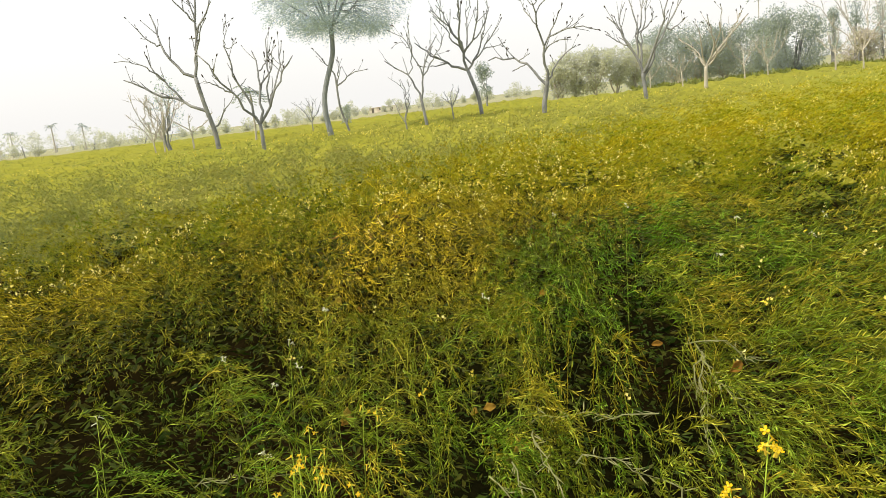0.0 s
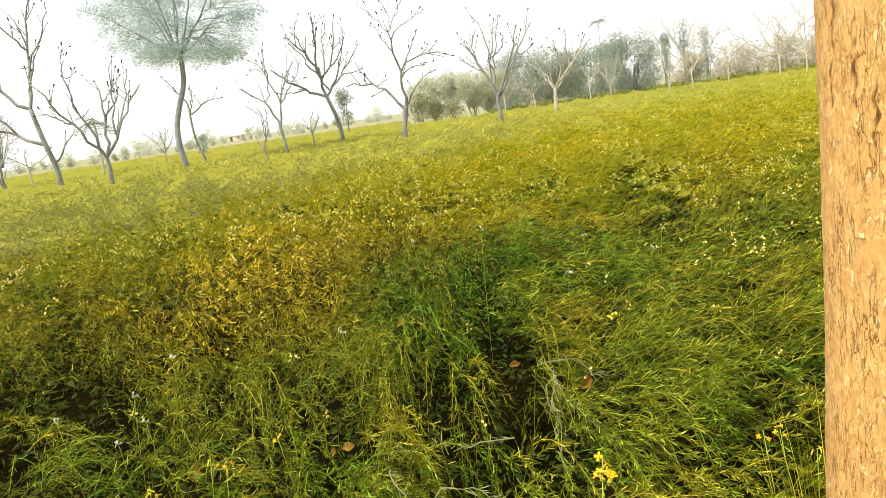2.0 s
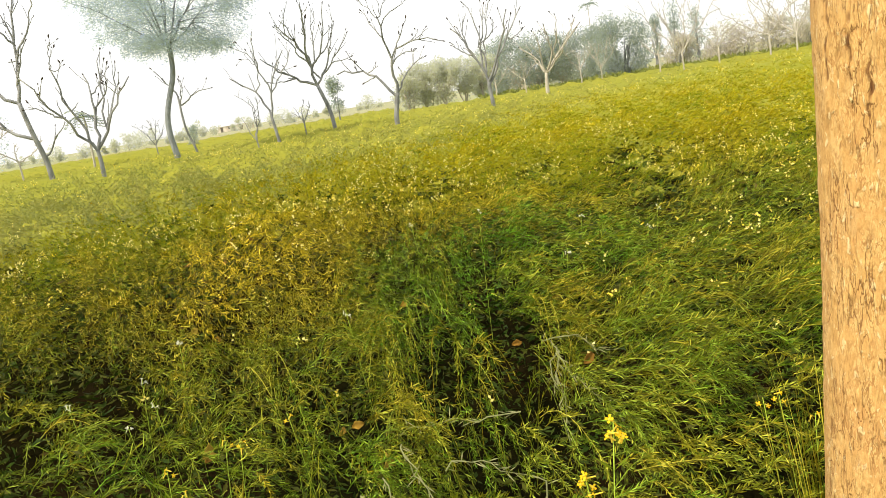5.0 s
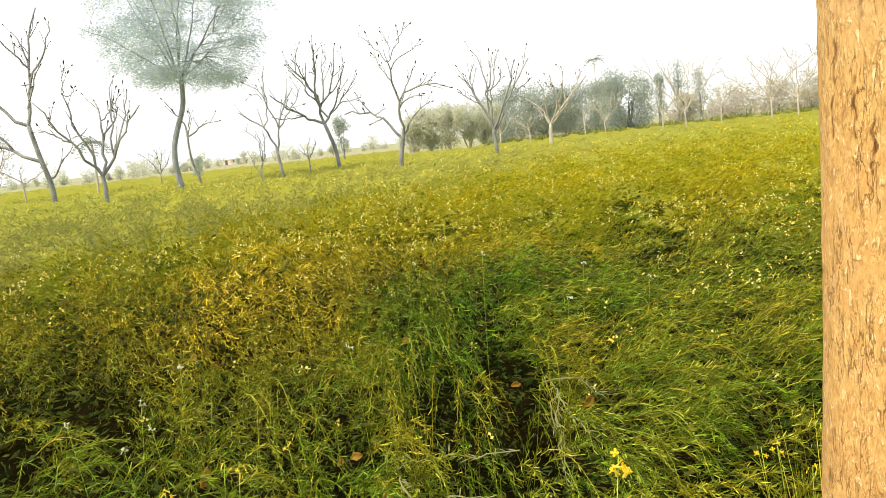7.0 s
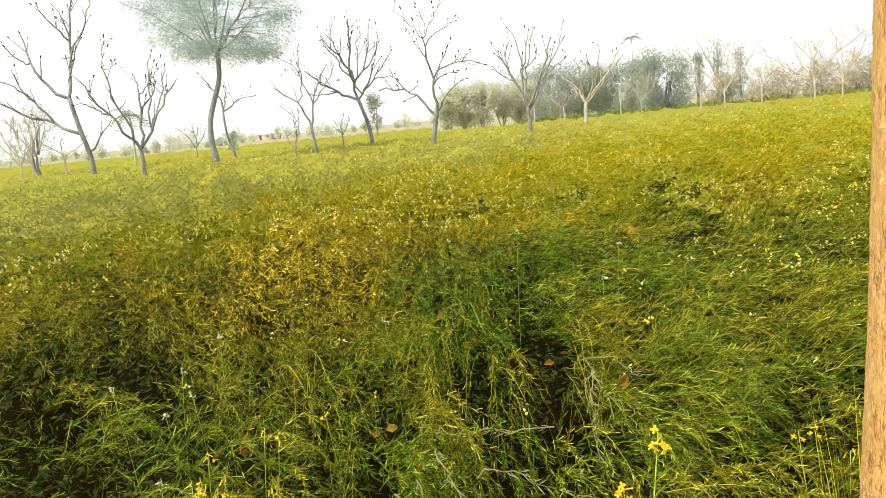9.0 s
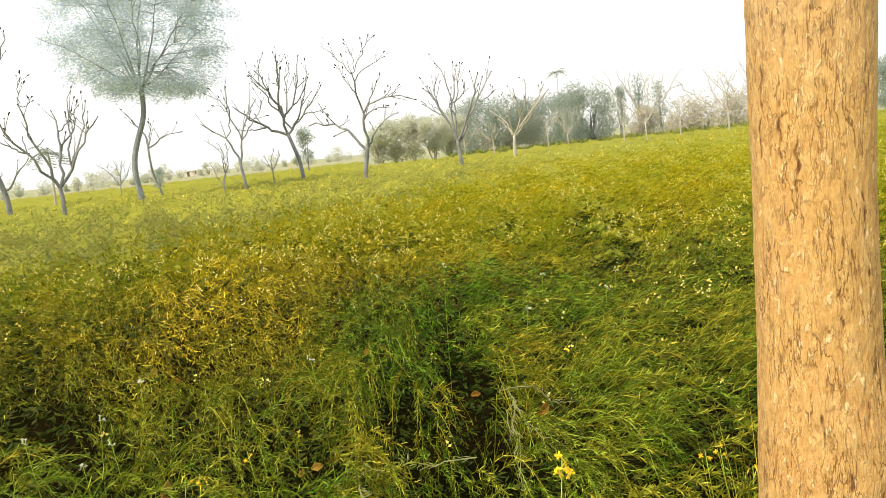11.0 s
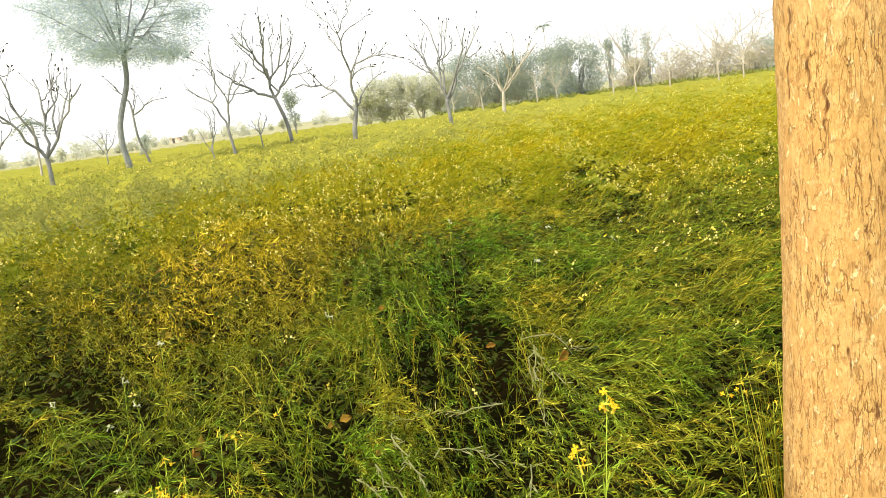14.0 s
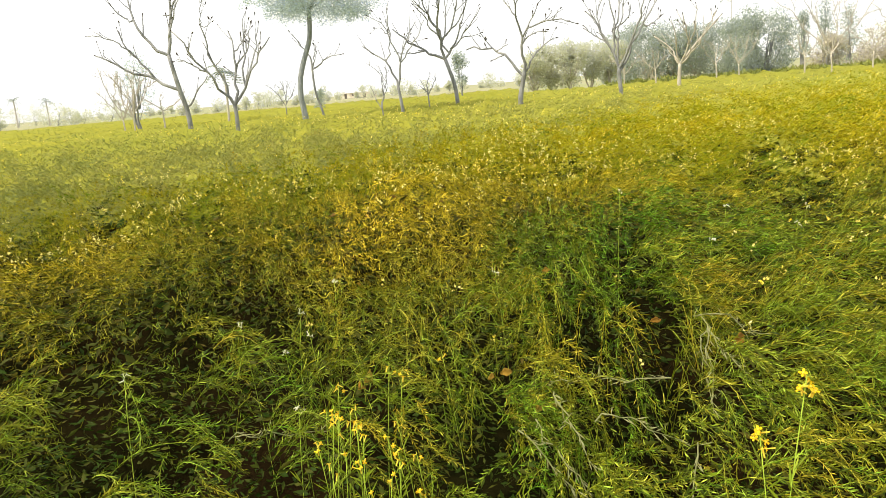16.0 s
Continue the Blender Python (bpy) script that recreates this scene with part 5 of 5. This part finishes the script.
def flower_stalk(x, y, top, n, lean, seed, white=False):
    g = np.random.default_rng(seed)
    e = holder("mustard_flower", x, y, 0)
    s = np.linspace(0, 1, 9)
    a = g.uniform(0, 6.28)
    path = np.stack([lean * (s ** 2 - 1) * math.cos(a), lean * (s ** 2 - 1) * math.sin(a), top * s], -1)
    pl = Pile()
    pl.tube(path, 0.0015 * (1 - 0.5 * s), 5, 0.2)
    m = 14
    i = g.uniform(0.72, 0.95, m)
    base = np.stack([np.interp(i, s, path[:, c]) for c in range(3)], -1)
    way = unit(np.stack([np.cos(np.arange(m) * 2.4), np.sin(np.arange(m) * 2.4), np.full(m, 0.9)], -1))
    v, t, r = spindles(base, way, g.uniform(0.03, 0.05, m), np.full(m, 0.004), np.full(m, 0.2))
    pl.put(v, (), t, r)
    child(pl.finish("stem", CROP), e)
    for k in range(n):
        h = g.uniform(0, 1)
        q = k * 2.4
        rr = 0.002 + 0.009 * (1 - h) ** 0.5
        b = child(new("blossom", blossom_meshes[k % 4 + (4 if white else 0)]), e)
        b.matrix_basis = Matrix.Translation((path[-1, 0] + rr * math.cos(q), path[-1, 1] + rr * math.sin(q), top - 0.025 + 0.03 * h)) @ Euler((g.normal(0, 0.7), g.normal(0, 0.7), q)).to_matrix().to_4x4()
    tagged(e, "slender stalk with small white blossoms in the crop" if white else "mustard stalk topped with bright yellow blossoms", "flower", group="flowering stalks near the way")


for k, (fx, fy, fz, n) in enumerate(((0.425, 0.38, 1.212, 7), (0.408, 0.495, 1.075, 7), (0.415, 0.49, 1.02, 7), (0.335, 0.50, 1.04, 9), (0.325, 0.40, 1.04, 10), (-0.21, 0.84, 1.03, 7), (-0.16, 0.88, 1.05, 8), (-0.25, 0.80, 1.02, 7),
                                      (-0.30, 0.92, 1.04, 7), (-0.36, 0.95, 1.03, 8), (-0.32, 0.86, 1.02, 7), (-0.28, 0.76, 1.0, 6), (-0.19, 0.74, 0.99, 6), (-0.24, 1.12, 1.0, 6), (-0.33, 0.50, 0.96, 8), (-0.55, 0.52, 0.98, 5), (0.0, 0.55, 0.98, 4),
                                      (0.86, 0.86, 1.02, 5), (0.10, 0.42, 0.96, 5), (-0.06, 0.40, 0.95, 5))):
    g = np.random.default_rng(610 + k)
    for m in range(1 if k < 5 else 3):
        x, y = (fx, fy) if m == 0 else (fx + g.normal(0, 0.08), fy + g.normal(0, 0.09))
        low_ = float(crop_height(np.array([x]), np.array([y]))[0]) + (0.03 if k < 5 else 0.0)
        flower_stalk(x, y, fz if k < 2 else min(fz, low_), n if k < 5 else 2 + m % 2, 0.06, 620 + k + 100 * m)
for k, (fx, fy) in enumerate(((-0.66, 1.86), (-0.62, 1.79), (-0.70, 1.76), (-0.55, 1.95), (-0.78, 1.60), (0.02, 1.75), (0.30, 3.15), (0.62, 2.95), (0.86, 2.3), (-0.95, 1.2), (-0.42, 0.95), (1.05, 2.75), (1.3, 2.6), (1.5, 3.0))):
    flower_stalk(fx, fy, float(crop_height(np.array([fx]), np.array([fy]))[0]) + 0.02, 3, 0.05, 680 + k, True)


def dry_leaf(x, y, z, size, turn, tilt, seed, label):
    """A withered, curled leaf caught among the stems."""
    g = np.random.default_rng(seed)
    n, m = 7, 5
    v = []
    for i in range(n):
        t = i / (n - 1)
        w = size * 0.27 * math.sin(math.pi * (0.04 + 0.94 * t)) * (1 + 0.22 * g.normal())
        for j in range(m):
            u = 2 * j / (m - 1) - 1
            v.append((size * (t - 0.5), u * w, 0.16 * size * (u * u) * (0.6 + 0.6 * math.sin(5 * t)) - 0.5 * size * (t - 0.5) ** 2 + g.normal(0, 0.05 * size)))
    i, j = np.meshgrid(np.arange(n - 1), np.arange(m - 1), indexing="ij")
    q = np.stack([i * m + j, (i + 1) * m + j, (i + 1) * m + j + 1, i * m + j + 1], -1).reshape(-1, 4)
    ob = mesh_object("dry_leaf", v, q, DRY_LEAF, {"ripe": np.full(len(v), g.uniform(0.1, 0.9))}, True)
    ob.matrix_world = pose(x, y, z, tilt, g.uniform(-25, 25), turn)
    sol = ob.modifiers.new("thickness", "SOLIDIFY")
    sol.thickness = 0.0012
    return tagged(ob, label, "leaf", group="withered leaves in the crop")


for k, (x, y, dz, s, t) in enumerate(((-0.25, 2.66, 0.0, 0.085, 70), (0.54, 1.82, -0.02, 0.08, 10), (0.57, 1.33, 0.06, 0.08, 100), (0.64, 1.30, 0.03, 0.10, 40), (0.82, 1.10, 0.03, 0.08, 60), (-0.38, 1.42, 0.06, 0.11, 95), (-0.31, 1.22, 0.05, 0.13, 80), (0.04, 1.25, 0.03, 0.07, 20), (0.00, 1.26, 0.02, 0.06, 60),
                                      (-0.02, 0.72, 0.0, 0.07, 90), (0.43, 0.48, -0.02, 0.08, 70), (0.11, 1.02, 0.05, 0.11, 75), (-0.58, 0.72, 0.02, 0.07, 30), (-0.70, 2.66, 0.02, 0.10, 50), (-0.60, 2.62, 0.0, 0.09, 120), (0.75, 2.1, 0.02, 0.08, 15), (-0.85, 1.02, 0.12, 0.10, 10), (-0.82, 0.66, 0.02, 0.05, 60), (-0.5, 0.45, 0.0, 0.08, 45), (0.2, 2.0, 0.02, 0.07, 5))):
    zt = float(crop_height(np.array([x]), np.array([y]))[0])
    dry_leaf(x, y, zt + dz - 0.115, s * 0.46, t, 55, 700 + k, "withered rust-brown leaf caught among mustard stems" if k % 2 else "curled orange-brown dead leaf in the mustard")


pod_pile = Pile()
pod_pile.put(*[(v_, (), t_, r_) for v_, t_, r_ in [spindles(np.zeros((1, 3)), np.array([[1.0, 0, 0]]), np.array([0.030]), np.array([0.0034]), np.array([0.6]))]][0])
pod_ob = pod_pile.finish("pod", SILVER)
pod_mesh = pod_ob.data
bpy.data.objects.remove(pod_ob)


def pale_stalk(x, y, z, head, lean, length, seed):
    """A dry, silvery pod stalk lying over the others."""
    g = np.random.default_rng(seed)
    e = holder("dry_stalk", x, y, 0)
    s = np.linspace(0, 1, 10)
    c, sn = math.cos(head), math.sin(head)
    path = np.stack([length * c * s, length * sn * s, z + lean * length * s - 0.3 * length * s ** 2], -1) + np.cumsum(g.normal(0, 0.009, (10, 3)), 0)
    pl = Pile()
    pl.tube(path, 0.0017 * (1 - 0.5 * s), 5)
    child(pl.finish("stem", SILVER, True), e)
    m = 20
    i = (np.arange(m) + g.uniform(0, 1, m)) / m
    base = np.stack([np.interp(i, s, path[:, k]) for k in range(3)], -1)
    tan = unit(path[-1] - path[0])
    way = unit(tan * 0.75 + g.normal(0, 0.42, (m, 3)))
    for k in range(m):
        pod = child(new("pod", pod_mesh), e)
        pod.matrix_basis = Matrix.LocRotScale(Vector(base[k]), Vector(way[k]).to_track_quat("X", "Z"), Vector((g.uniform(0.7, 1.1),) * 3))
    tagged(e, "dry silvery pod stalk lying across green mustard", "stalk", group="dry stalks")


for k, (x, y, z, hd, ln_, L) in enumerate(((0.545, 1.28, 0.97, -1.7, -0.45, 0.17), (0.53, 1.30, 0.97, 0.3, 0.05, 0.19), (0.55, 1.26, 0.96, -1.2, -0.4, 0.15), (0.56, 1.29, 0.97, -1.5, -0.6, 0.14), (0.05, 0.85, 0.90, -1.2, -0.3, 0.17), (0.10, 0.95, 0.90, -1.0, -0.35, 0.18),
                                           (0.13, 1.02, 0.92, -1.3, -0.4, 0.16), (0.22, 0.98, 0.88, 0.1, -0.1, 0.2), (0.42, 1.05, 0.92, 2.9, -0.1, 0.2), (0.40, 0.82, 0.88, -1.9, -0.3, 0.18), (-0.60, 0.98, 0.86, 0.6, 0.0, 0.2))):
    pale_stalk(x, y, z, hd, ln_, L, 800 + k)


def grass_tuft(x, y, n, height, seed, label):
    """A tuft of upright yellowish blades."""
    g = np.random.default_rng(seed)
    pl = Pile()
    for _ in range(n):
        bx, by = g.normal(0, 0.016, 2)
        a, h = g.uniform(1.9, 3.9), height * g.uniform(0.7, 1.05)
        out_ = g.uniform(0.005, 0.12)
        s = np.linspace(0, 1, 7)
        mid = np.stack([bx + out_ * math.cos(a) * s ** 2.2, by + out_ * math.sin(a) * s ** 2.2, h * s - 0.02 * s ** 3], -1)
        side = np.array([-math.sin(a), math.cos(a), 0]) * 0.0034
        w = (1 - s ** 3)[:, None]
        v = np.concatenate([mid - side * w, mid + side * w])
        q = [(i, i + 1, 8 + i, 7 + i) for i in range(6)]
        pl.put(v, q, (), g.uniform(0.26, 0.54))
    ob = pl.finish("grass_tuft", CROP)
    ob.matrix_world = pose(x, y, 0)
    return tagged(ob, label, "grass", kind="stuff")


grass_tuft(0.882, 0.672, 48, 1.13, 901, "tuft of tall yellowish grass beside the tree trunk")
